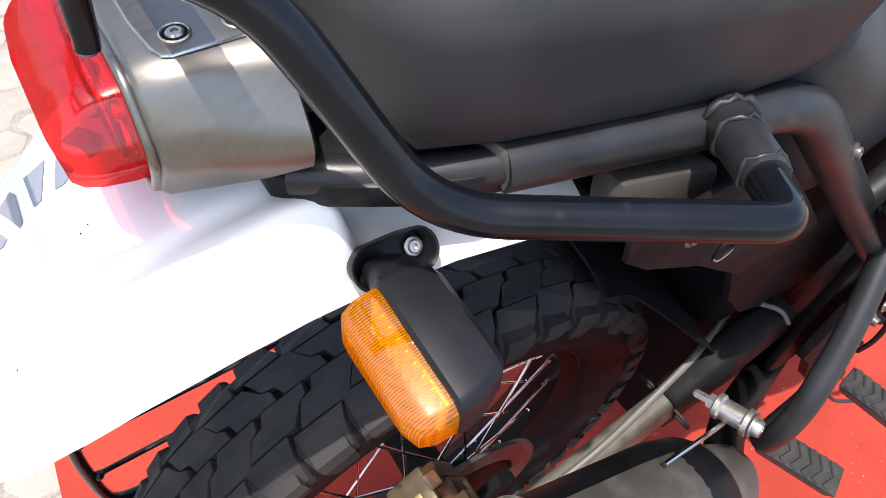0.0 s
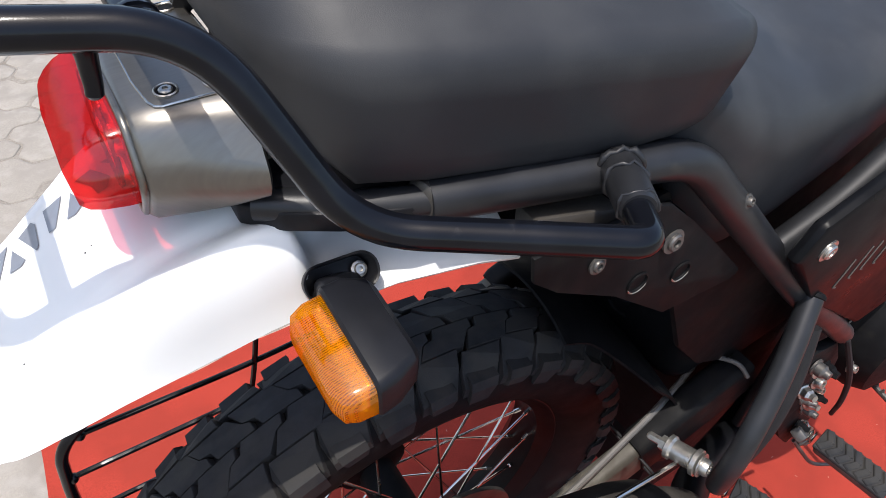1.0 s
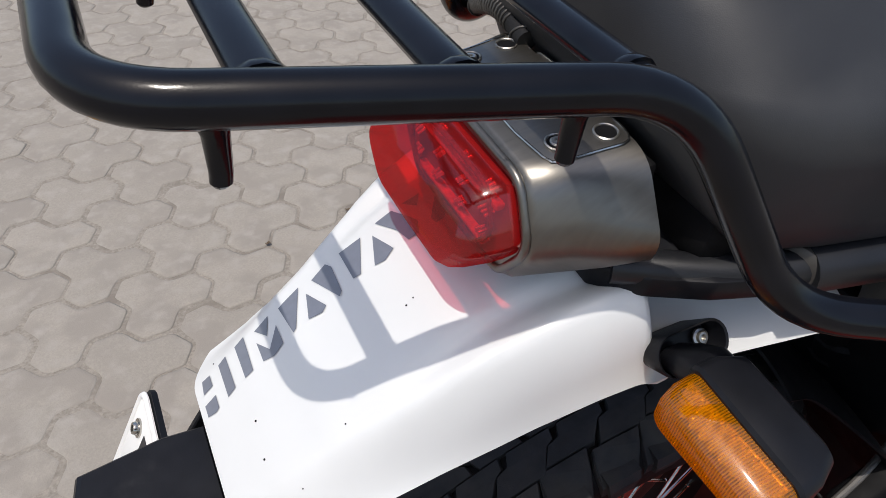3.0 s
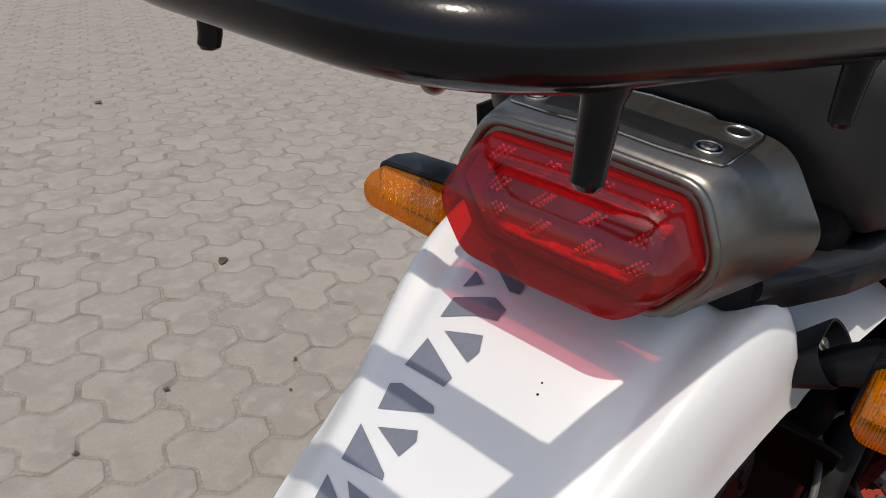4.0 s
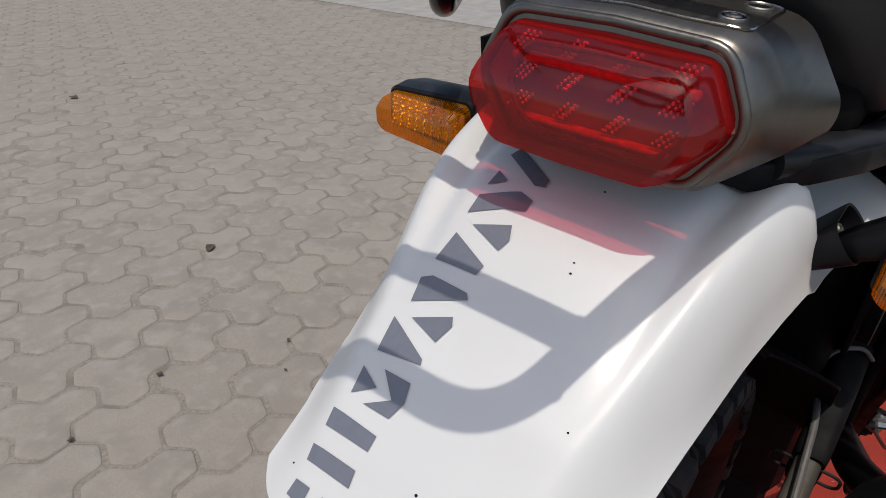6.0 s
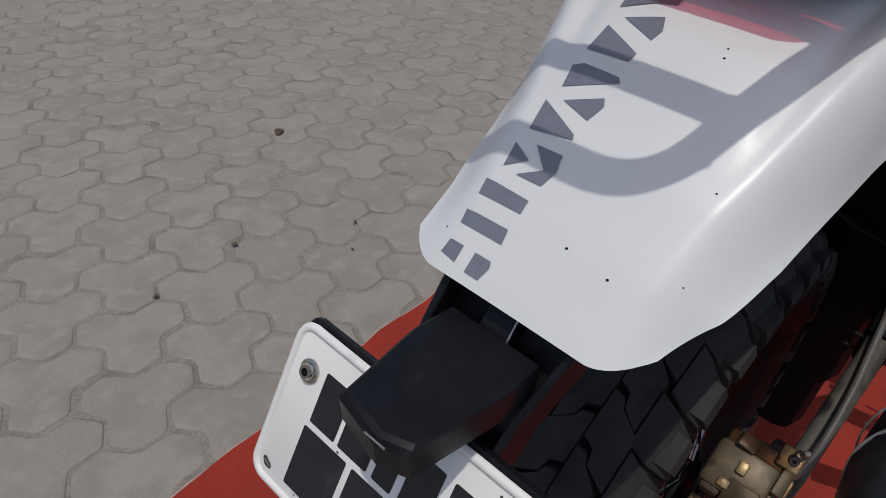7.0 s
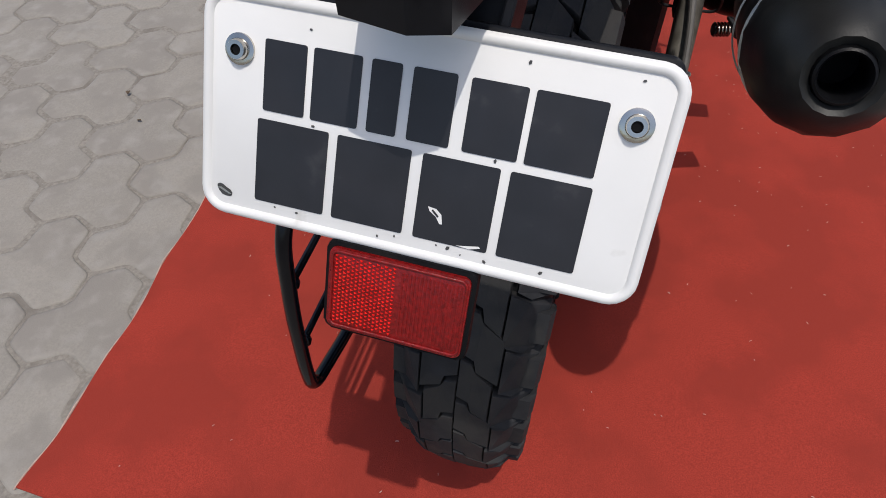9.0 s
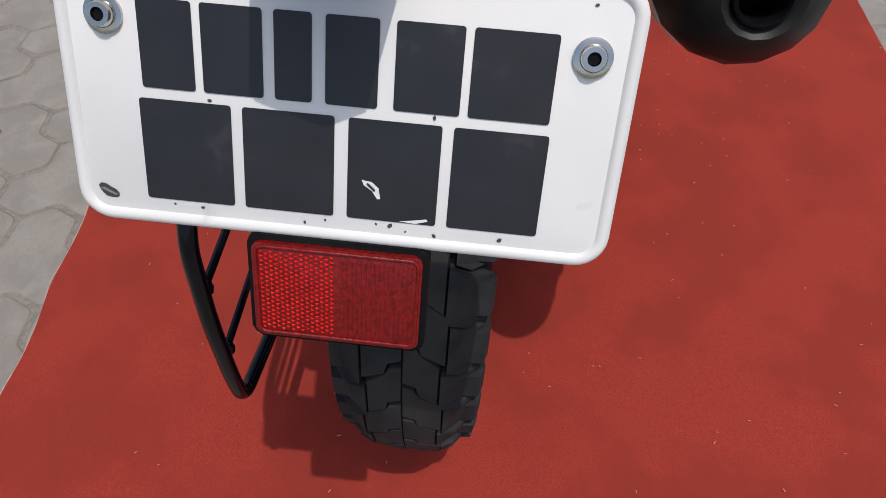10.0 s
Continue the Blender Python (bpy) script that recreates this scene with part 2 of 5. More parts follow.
def sweep(bm, path, radius, sides=16, squash=1.0, cap=True):
    """A tube along the path; radius may be a list, one for each point."""
    pts = [Vector(p) for p in path]
    n = len(pts)
    rs = radius if isinstance(radius, (list, tuple)) else [radius] * n
    t0 = (pts[1] - pts[0]).normalized()
    up = Vector((0, 0, 1)) if abs(t0.z) < 0.9 else Vector((1, 0, 0))
    side = t0.cross(up).normalized()
    rings = []
    for i, p in enumerate(pts):
        t = (pts[min(i + 1, n - 1)] - pts[max(i - 1, 0)]).normalized()
        side = (side - t * side.dot(t)).normalized()
        nrm = side.cross(t)
        rings.append([bm.verts.new(p + (side * math.cos(a) + nrm * math.sin(a) * squash) * rs[i])
                      for a in (2 * math.pi * k / sides for k in range(sides))])
    for a, b in zip(rings, rings[1:]):
        for k in range(sides):
            bm.faces.new((a[k], a[(k + 1) % sides], b[(k + 1) % sides], b[k]))
    if cap:
        bm.faces.new(rings[0][::-1])
        bm.faces.new(rings[-1])
    return bm


def tube(name, points, r, material, parent, round_by=0.02, label="", sides=16, squash=1.0):
    return part(name, sweep(bmesh.new(), fillet(points, round_by) if len(points) > 2 else points, r, sides, squash),
                material, parent, label)


def loft(bm, rings, closed=True, caps=True):
    rows = [[bm.verts.new(v) for v in ring] for ring in rings]
    n = len(rows[0])
    for a, b in zip(rows, rows[1:]):
        for k in range(n if closed else n - 1):
            bm.faces.new((a[k], a[(k + 1) % n], b[(k + 1) % n], b[k]))
    if caps and closed:
        bm.faces.new(rows[0][::-1])
        bm.faces.new(rows[-1])
    return bm


def block(bm, size, m=Matrix(), bevel=0.002, segs=2):
    """A box of that size round the origin of m, with rounded edges."""
    made = bmesh.ops.create_cube(bm, size=1.0, matrix=m @ Matrix.Diagonal((*size, 1)))
    vs = set(made["verts"])
    es = [e for e in bm.edges if e.verts[0] in vs and e.verts[1] in vs]
    if bevel:
        bmesh.ops.bevel(bm, geom=es, offset=min(bevel, min(size) * 0.45), segments=segs, affect="EDGES", profile=0.5)
    return bm


def lathe(bm, profile, m=Matrix(), sides=32, close=False):
    """Turn (radius, height) pairs round the z axis of m."""
    rings = []
    for r, h in profile:
        rings.append([bm.verts.new(m @ Vector((r * math.cos(a), r * math.sin(a), h)))
                      for a in (2 * math.pi * k / sides for k in range(sides))])
    pairs = list(zip(rings, rings[1:])) + ([(rings[-1], rings[0])] if close else [])
    for a, b in pairs:
        for k in range(sides):
            bm.faces.new((a[k], a[(k + 1) % sides], b[(k + 1) % sides], b[k]))
    if not close:
        bm.faces.new(rings[0][::-1])
        bm.faces.new(rings[-1])
    return bm


def prism(bm, outline, depth, m=Matrix(), bevel=0.0):
    """An outline in the xy plane of m, pulled to depth along z."""
    lo = [bm.verts.new(m @ Vector((x, y, 0))) for x, y in outline]
    hi = [bm.verts.new(m @ Vector((x, y, depth))) for x, y in outline]
    fs = [bm.faces.new(lo[::-1]), bm.faces.new(hi)]
    n = len(lo)
    for k in range(n):
        fs.append(bm.faces.new((lo[k], lo[(k + 1) % n], hi[(k + 1) % n], hi[k])))
    if bevel:
        es = {e for f in fs for e in f.edges}
        bmesh.ops.bevel(bm, geom=list(es), offset=bevel, segments=2, affect="EDGES", profile=0.5)
    return bm


def rounded(w, h, r, steps=5):
    """A rounded rectangle as a list of points."""
    out = []
    for cx, cy, a0 in ((w / 2 - r, h / 2 - r, 0), (-w / 2 + r, h / 2 - r, 90), (-w / 2 + r, -h / 2 + r, 180), (w / 2 - r, -h / 2 + r, 270)):
        for s in range(steps + 1):
            a = radians(a0 + 90 * s / steps)
            out.append((cx + r * math.cos(a), cy + r * math.sin(a)))
    return out


def along(p, d):
    """A frame at p whose z axis runs along d."""
    return Matrix.Translation(p) @ Vector(d).to_track_quat("Z", "Y").to_matrix().to_4x4()


def bolt(parent, p, d, r=0.006, h=0.005, material=None, name="bolt", label="", washer=True):
    """A socket-head bolt with a washer, its head pointing along d."""
    bm = bmesh.new()
    m = along(p, d)
    if washer:
        lathe(bm, [(r * 1.45, 0), (r * 1.45, 0.0012), (r * 1.2, 0.0015)], m, 24)
    lathe(bm, [(r, 0.001), (r, h * 0.7), (r * 0.85, h), (r * 0.5, h), (r * 0.45, h * 0.45), (0.0004, h * 0.42)], m, 18)
    return part(name, bm, material or ZINC, parent, label)


# ---------------------------------------------------------------- ground
def ground_sheet():
    bm = bmesh.new()
    v = [bm.verts.new(p) for p in ((-400, -400, -0.0032), (400, -400, -0.0032), (400, 400, -0.0032), (-400, 400, -0.0032))]
    bm.faces.new(v)
    ob = finish(bm, "ground", SAND, smooth=False)
    return tagged(ob, "dusty grey ground under and between the pavers", "ground", kind="structure")


ground = ground_sheet()


def carpet_left(x):
    return 0.551 + 0.075 * (x + 0.38) + 0.006 * math.sin(9 * x) + 0.003 * math.sin(31 * x + 1)


def carpet_rear(y):
    return -0.381 + 0.02 * (y - 0.55) + 0.004 * math.sin(11 * y + 2)


CARPET_RIGHT = -0.86


def red_carpet():
    bm = bmesh.new()
    nx, ny = 150, 110
    grid = []
    for i in range(nx + 1):
        row = []
        for j in range(ny + 1):
            u, v = i / nx, (j / ny)
            x0 = -0.38 + u * 2.9
            y1 = carpet_left(x0)
            y = CARPET_RIGHT + v * (y1 - CARPET_RIGHT)
            x = carpet_rear(y) + u * 2.9
            z = 0.004 + 0.0025 * noise.noise(Vector((x * 3, y * 3, 0))) + 0.0012 * noise.noise(Vector((x * 11, y * 11, 4)))
            if j == ny or i == 0:
                z += 0.001
            row.append(bm.verts.new((x, y, z)))
        grid.append(row)
    for i in range(nx):
        for j in range(ny):
            bm.faces.new((grid[i][j], grid[i + 1][j], grid[i + 1][j + 1], grid[i][j + 1]))
    rim = [grid[i][ny] for i in range(nx, -1, -1)] + [grid[0][j] for j in range(ny - 1, -1, -1)]
    low = [bm.verts.new((v.co.x, v.co.y, 0.0)) for v in rim]
    for k in range(len(rim) - 1):
        bm.faces.new((rim[k], low[k], low[k + 1], rim[k + 1]))
    ob = finish(bm, "red_carpet", CARPET, sharp=60)
    tagged(ob, "worn red felt event carpet laid over concrete pavers", "carpet")
    bm = bmesh.new()
    path = []
    for i in range(0, 241):
        x = -0.38 + i * 0.009
        path.append((x, carpet_left(x) + 0.002 + 0.0012 * math.sin(67 * x), 0.0025 + 0.0010 * math.sin(41 * x)))
    sweep(bm, path, [0.0011 + 0.0007 * abs(math.sin(23 * i)) for i in range(len(path))], 6)
    part("frayed_edge", bm, FRINGE, ob, "pale frayed threads along the cut edge")
    bm = bmesh.new()
    rl = random.Random(11)
    for k in range(230):
        x, y = (rl.uniform(-0.33, 1.1), rl.uniform(-0.85, 0.45)) if k % 3 else (rl.gauss(0.75, 0.22), rl.gauss(-0.42, 0.13))
        a = rl.uniform(0, 6.28)
        n = rl.uniform(0.0015, 0.0045)
        p, q = Vector((x, y, 0.0078)), Vector((x + n * math.cos(a), y + n * math.sin(a), 0.0085))
        sweep(bm, [p, (p + q) / 2 + Vector((0, 0, 0.0006)), q], rl.uniform(0.0003, 0.0007), 5)
    tagged(part("lint", bm, FRINGE, ob, "pale lint and thread ends"), kind="stuff")
    return ob


red_carpet()


def kerb_platform():
    bm = bmesh.new()
    block(bm, (9.0, 14.0, 0.13), pose(3.95 + 4.5, 7.45 + 7.0, 0.055, 0, 0, -1.5), 0.012)
    ob = finish(bm, "kerb", KERB, smooth=False)
    tagged(ob, "raised pale concrete platform with a dark kerb face", "kerb", kind="structure")
    bm = bmesh.new()
    block(bm, (0.03, 13.8, 0.10), pose(3.88, 7.55 + 6.9, 0.040, 0, 0, -1.5), 0.006)
    part("kerb_face", bm, DARKSTONE, ob, "dark stone kerb face", smooth=False)
    bm = bmesh.new()
    vs = [(3.95, 7.4, 0.002), (4.15, 2.0, 0.002), (4.35, -3.0, 0.002), (9.5, -3.0, 0.14), (9.5, 7.4, 0.14)]
    hi = [bm.verts.new(v) for v in vs]
    lo = [bm.verts.new((x, y, -0.02)) for x, y, z in vs]
    bm.faces.new(hi)
    for k in range(5):
        bm.faces.new((hi[k], hi[(k + 1) % 5], lo[(k + 1) % 5], lo[k]))
    part("ramp", bm, KERB, ob, "low concrete ramp", smooth=False)
    return ob


kerb_platform()

# ---------------------------------------------------------------- motorcycle
bike = new("motorcycle")
bike.empty_display_size = 0.1
bike.matrix_world = pose(0, 0, 0, 2.63, 0, 0)
tagged(bike, "white and black adventure motorcycle, tail end, parked on a red carpet", "motorcycle")
BIKE = bike

# fender: crown height along the bike, and its cross-section
CROWN = [(-0.306, 0.762), (-0.300, 0.771), (-0.294, 0.778), (-0.270, 0.8035), (-0.241, 0.831), (-0.214, 0.851), (-0.185, 0.870), (-0.169, 0.878),
         (-0.120, 0.893), (-0.05, 0.900), (0.06, 0.898)]


def lerp_table(tab, x):
    if x <= tab[0][0]:
        return tab[0][1]
    for (a, u), (b, v) in zip(tab, tab[1:]):
        if x <= b:
            return u + (v - u) * (x - a) / (b - a)
    return tab[-1][1]


def crown(x):
    return lerp_table(CROWN, x)


EDGE_Y = [(-0.306, 0.0620), (-0.298, 0.0640), (-0.285, 0.0665), (-0.26, 0.0715), (-0.23, 0.0762), (-0.20, 0.0816), (-0.15, 0.0893), (-0.10, 0.0930), (0.04, 0.0930)]
MIDDLE = [(-0.300, 0.001), (-0.265, -0.004), (-0.225, -0.0055), (-0.19, -0.0032), (-0.14, 0.0), (0.05, 0.0)]
EDGE_Z = [(-0.306, 0.761), (-0.298, 0.767), (-0.285, 0.7765), (-0.26, 0.790), (-0.23, 0.806), (-0.20, 0.817), (-0.17, 0.825), (-0.14, 0.830), (-0.10, 0.832), (0.04, 0.828)]
# on the muffler's side the skirt flares out and rises towards the front
FLARE_Y = [(-0.306, 0.0620), (-0.298, 0.0640), (-0.285, 0.0665), (-0.26, 0.0715), (-0.23, 0.0755), (-0.20, 0.0800), (-0.15, 0.0875), (-0.10, 0.0972), (-0.05, 0.1069), (0.0, 0.1164), (0.04, 0.1238)]
FLARE_Z = [(-0.306, 0.761), (-0.298, 0.767), (-0.285, 0.7765), (-0.26, 0.790), (-0.23, 0.803), (-0.20, 0.812), (-0.17, 0.8185), (-0.14, 0.8265), (-0.12, 0.8355), (-0.10, 0.8425), (-0.05, 0.8543), (0.0, 0.8565), (0.04, 0.8520)]


def smoothstep(a, b, x):
    t = max(0.0, min(1.0, (x - a) / (b - a)))
    return t * t * (3 - 2 * t)


def fender_z(x, s):
    """Height of the fender's skin: s runs from 0 at the middle to 1 at the lower edge, -1 at the muffler's side."""
    c, e = crown(x), lerp_table(EDGE_Z if s > 0 else FLARE_Z, x)
    flange = smoothstep(-0.102, -0.080, x) * smoothstep(0.56, 0.70, abs(s))
    flare = flange if s < 0 else 0.0
    s = abs(s)
    plateau = smoothstep(0.66, 0.53, s) * smoothstep(-0.235, -0.180, x) * 0.0040
    bulge = 0.0100 * math.exp(-((s - 0.82) / 0.15) ** 2) * smoothstep(-0.22, -0.10, x)
    front = flange * smoothstep(1.03, 0.94, s) * 0.038
    turn = 0.70 + 0.20 * smoothstep(-0.285, -0.15, x)
    drop = (c - e) * (0.90 * smoothstep(turn - 0.10, 1.04, s) + 0.10 * s ** 2)
    valley = 0.0016 * math.exp(-((s - 0.61) / 0.085) ** 2) * smoothstep(-0.245, -0.165, x)
    skin = c - 0.0018 - valley - drop + plateau + bulge - front
    return skin + flare * (e + 0.002 + 0.060 * (1 - s) - skin)


def fender_skin(x, y):
    y -= lerp_table(MIDDLE, x)
    return fender_z(x, max(-1.0, min(1.0, y / lerp_table(EDGE_Y if y > 0 else FLARE_Y, x))))


def tail_fender():
    bm = bmesh.new()
    xs = [-0.2972 + 0.3232 * i / 98 for i in range(113)]
    ss = [-1 + 2 * k / 64 for k in range(65)]
    rows = []
    for x in xs:
        row = []
        for s in ss:
            # the rear lip is straight across, with rounded corners
            xx = x + (0.015 if s > 0 else 0.018) * max(0.0, (abs(s) - 0.62) / 0.38) ** 2.1 * smoothstep(-0.235, -0.297, x)
            # the flanks bulge out over the lower edge towards the front
            w = lerp_table(EDGE_Y if s > 0 else FLARE_Y, x)
            out = math.copysign(0.0045 * smoothstep(-0.080, -0.098, x), s) * math.exp(-((abs(s) - 0.90) / 0.065) ** 2) * smoothstep(-0.22, -0.12, x)
            row.append(bm.verts.new((xx, lerp_table(MIDDLE, x) + s * w + out, fender_z(xx, s))))
        rows.append(row)
    for a, b in zip(rows, rows[1:]):
        for k in range(len(ss) - 1):
            # the flared flange stops short of the middle part
            if a[32].co.x < 0.0255 or ss[k] > -0.64:
                bm.faces.new((a[k], b[k], b[k + 1], a[k + 1]))
    bmesh.ops.delete(bm, geom=[v for v in bm.verts if not v.link_faces], context="VERTS")
    thicken(bm, 0.0028)
    ob = part("tail_fender", bm, WHITE, BIKE, "glossy pearl white painted tail fender", sharp=50)
    return ob


fender = tail_fender()

DECALS = [
    [(-0.292, 0.042), (-0.287, 0.041), (-0.287, 0.033), (-0.293, 0.033)],
    [(-0.294, 0.026), (-0.287, 0.026), (-0.287, 0.017), (-0.289, 0.016), (-0.294, 0.018)],
    [(-0.281, 0.041), (-0.276, 0.042), (-0.276, 0.018), (-0.281, 0.017)],
    [(-0.270, 0.041), (-0.264, 0.042), (-0.265, 0.017), (-0.270, 0.017)],
    [(-0.258, 0.038), (-0.249, 0.039), (-0.253, 0.028)],
    [(-0.259, 0.030), (-0.254, 0.019), (-0.247, 0.029), (-0.247, 0.015), (-0.253, 0.013), (-0.259, 0.016)],
    [(-0.243, 0.037), (-0.230, 0.039), (-0.239, 0.016), (-0.241, 0.015)],
]
DECALS_UPPER = [
    [(-0.228, 0.031), (-0.222, 0.014), (-0.225, 0.012), (-0.232, 0.015)],
    [(-0.223, 0.036), (-0.214, 0.038), (-0.212, 0.033), (-0.213, 0.014), (-0.215, 0.012)],
    [(-0.206, 0.037), (-0.194, 0.035), (-0.202, 0.014), (-0.206, 0.015)],
    [(-0.189, 0.030), (-0.184, 0.013), (-0.190, 0.010), (-0.195, 0.012)],
    [(-0.185, 0.036), (-0.175, 0.037), (-0.167, 0.020), (-0.170, 0.012), (-0.176, 0.012), (-0.178, 0.022)],
    [(-0.169, 0.037), (-0.158, 0.038), (-0.163, 0.030)],
    [(-0.146, 0.040), (-0.139, 0.038), (-0.155, 0.013), (-0.160, 0.012), (-0.161, 0.017)],
]


def decal(outline):
    """A patch of film that follows the fender's skin."""
    bm = bmesh.new()
    vs = [bm.verts.new((x, y, 0)) for x, y in outline]
    f = bm.faces.new(vs)
    bmesh.ops.triangulate(bm, faces=[f])
    bmesh.ops.subdivide_edges(bm, edges=bm.edges[:], cuts=3, use_grid_fill=True)
    for v in bm.verts:
        v.co.z = fender_skin(v.co.x, v.co.y) + 0.0007
    return part("decal", bm, DECAL, fender, "dark grey stencil-cut film patch", sharp=80)


for o in DECALS + DECALS_UPPER:
    decal(o)


for x, y, r in ((-0.272, -0.010, 0.0007), (-0.274, -0.032, 0.0007), (-0.192, -0.021, 0.0006), (-0.188, -0.020, 0.0005), (-0.283, 0.047, 0.0005), (-0.150, -0.012, 0.0006), (-0.236, -0.050, 0.0005), (-0.262, -0.058, 0.0004)):
    bm = lathe(bmesh.new(), [(r, 0.0), (r * 0.8, r * 0.6), (r * 0.2, r * 0.8)], pose(x, y, fender_skin(x, y)), 8)
    part("speck", bm, MATT, fender, "tiny dark dirt speck")


# tail light
def tail_light():
    cy = -0.006

    def ring(x, pts, rad, steps=6):
        half = fillet([(x, y, z) for y, z in pts], rad, steps)
        return [(p.x, cy - p.y, p.z) for p in half] + [(p.x, cy + p.y, p.z) for p in half[-2:0:-1]]

    rings = []
    for x, top, wt, wm, zm, wb, zb in ((-0.1600, 0.9570, 0.0440, 0.0575, 0.930, 0.0400, 0.9045), (-0.1590, 0.9605, 0.0470, 0.0605, 0.930, 0.0430, 0.9015),
                                       (-0.1560, 0.9625, 0.0490, 0.0625, 0.930, 0.0460, 0.9005), (-0.140, 0.9645, 0.0520, 0.0670, 0.931, 0.0540, 0.9040),
                                       (-0.122, 0.9660, 0.0550, 0.0740, 0.932, 0.0670, 0.9120), (-0.1085, 0.9670, 0.0575, 0.0795, 0.934, 0.0765, 0.9195),
                                       (-0.1070, 0.9650, 0.0560, 0.0775, 0.934, 0.0745, 0.9215)):
        rings.append(ring(x, [(0.0, top + 0.0005), (wt, top - 0.002), (wm, zm), (wb, zb), (0.0, zb + 0.001)], [0.011, 0.014, 0.006]))
    sections = [(r[0][0], [(abs(v[1] - cy), v[2]) for v in r[:len(r) // 2 + 1]]) for r in rings]

    def top_z(x, y):
        """Height of the housing's upper skin."""
        def at(sec):
            for (a, u), (b, v) in zip(sec, sec[1:]):
                if a <= y <= b:
                    return u + (v - u) * (y - a) / max(1e-6, b - a)
            return sec[0][1]
        for (a, s0), (b, s1) in zip(sections, sections[1:]):
            if a <= x <= b:
                return at(s0) + (at(s1) - at(s0)) * (x - a) / (b - a)
        return at(sections[-2][1])

    ob = part("tail_light_housing", loft(bmesh.new(), rings), GREYMETAL, BIKE, "satin grey metallic tail light housing", sharp=45)
    rings = []
    base = [(0.0, 0.9550), (0.0430, 0.9535), (0.0560, 0.929), (0.0385, 0.9065), (0.0, 0.9055)]
    for x, k, dz in ((-0.1585, 1.0, 0), (-0.1660, 0.995, 0), (-0.1760, 0.960, -0.0003), (-0.1815, 0.915, -0.0006), (-0.1850, 0.84, -0.0006), (-0.1870, 0.45, -0.0006)):
        flat = ring(x, [(y * k, 0.9310 + dz + (z - 0.9310) * k) for y, z in base], [0.006, 0.010, 0.006], 5)
        # the upper half of the lens leans back under the housing's lip
        lean = (-0.1585 - x) / 0.0285
        rings.append([(px + lean * 0.0150 * max(0.0, (pz - 0.9290) / 0.026) ** 1.7 - lean * 0.0020, py, pz) for px, py, pz in flat])
    bm = loft(bmesh.new(), rings)
    part("lens", bm, REDLENS, ob, "deep red faceted tail light lens", sharp=28)
    lip = ring(-0.1598, [(0.0, 0.9592), (0.0452, 0.9575), (0.0590, 0.930), (0.0412, 0.9030), (0.0, 0.9022)], [0.008, 0.011, 0.006], 5)
    part("lip", sweep(bmesh.new(), [Vector(p) for p in lip] + [Vector(p) for p in lip[:2]], 0.0022, 8), GREYMETAL, ob, "rounded bright rim round the lens", sharp=80)
    # moulded tray inside the lens
    tray = ring(-0.1660, [(y * 0.74, 0.9300 + (z - 0.9310) * 0.74) for y, z in base], [0.006, 0.010, 0.006], 4)
    part("tray_rim", sweep(bmesh.new(), [Vector(p) for p in tray] + [Vector(p) for p in tray[:2]], 0.0013, 6), REDREFLECT2, ob, "dark moulded rim inside the lens", sharp=80)
    bm = bmesh.new()
    rings = []
    for x, k in ((-0.1602, 0.97), (-0.1625, 0.93), (-0.1612, 0.86)):
        rings.append([(x, cy + y * k, 0.9310 + (z - 0.9310) * k) for y, z in
                      ((-0.043, 0.9535), (0.043, 0.9535), (0.056, 0.929), (0.0385, 0.9065), (-0.0385, 0.9065), (-0.056, 0.929))])
    loft(bm, rings)
    part("lamp_backing", bm, LAMPBACK, ob, "pale lamp backing behind the red lens", sharp=30)
    for z, w, h in ((0.9400, 0.080, 0.0036), (0.9150, 0.066, 0.0026)):
        part("lamp_bar", block(bmesh.new(), (0.005, w, h), pose(-0.1632, cy, z), 0.0012), REDREFLECT, ob, "darker moulded bar behind the lens")
    for z in (0.9470, 0.9340, 0.9220):
        for k in range(4):
            y = cy - 0.033 + 0.022 * k
            bm = bmesh.new()
            for q in range(15):
                u, v = (q % 3) * 0.0023 - 0.0023 + 0.0005 * ((q * 7 + k) % 3), (q // 3) * 0.0018 - 0.0036
                m = along((-0.1648, y + u - v * 0.8, z + v * 0.9), (-1, 0, 0.35))
                lathe(bm, [(0.00095, 0.0), (0.00085, 0.0006), (0.0005, 0.0010), (0.0001, 0.0012)], m, 7)
            part("lamp_cup", bm, CHROME, ob, "small beaded silver lamp cup", sharp=80)
    # cover plate let into the top, following its crown
    bm = bmesh.new()
    hx, hy, xm = 0.0215, 0.0475, -0.1285
    grid = []
    for a in range(13):
        u = -1 + 2 * a / 12
        row = []
        for b in range(25):
            v = -1 + 2 * b / 24
            k = 1 - 0.10 * max(0.0, (abs(u) - 0.55) / 0.45) ** 3 * max(0.0, (abs(v) - 0.5) / 0.5)
            x, y = xm + u * hx * k, v * hy * k * (1.0 + 0.04 * u)
            row.append(bm.verts.new((x, cy + y, top_z(x, abs(y)) + 0.0007)))
        grid.append(row)
    for a in range(12):
        for b in range(24):
            bm.faces.new((grid[a][b], grid[a + 1][b], grid[a + 1][b + 1], grid[a][b + 1]))
    edge = [v.co.copy() for v in grid[0]] + [r[-1].co.copy() for r in grid[1:]] + [v.co.copy() for v in grid[-1][-2::-1]] + [r[0].co.copy() for r in grid[-2:0:-1]]
    # bright steel thread paints the highlight along the cover's seam
    thicken(bm, 0.0020)
    part("cover_plate", bm, GREYMETAL, ob, "flush grey cover plate", sharp=30)
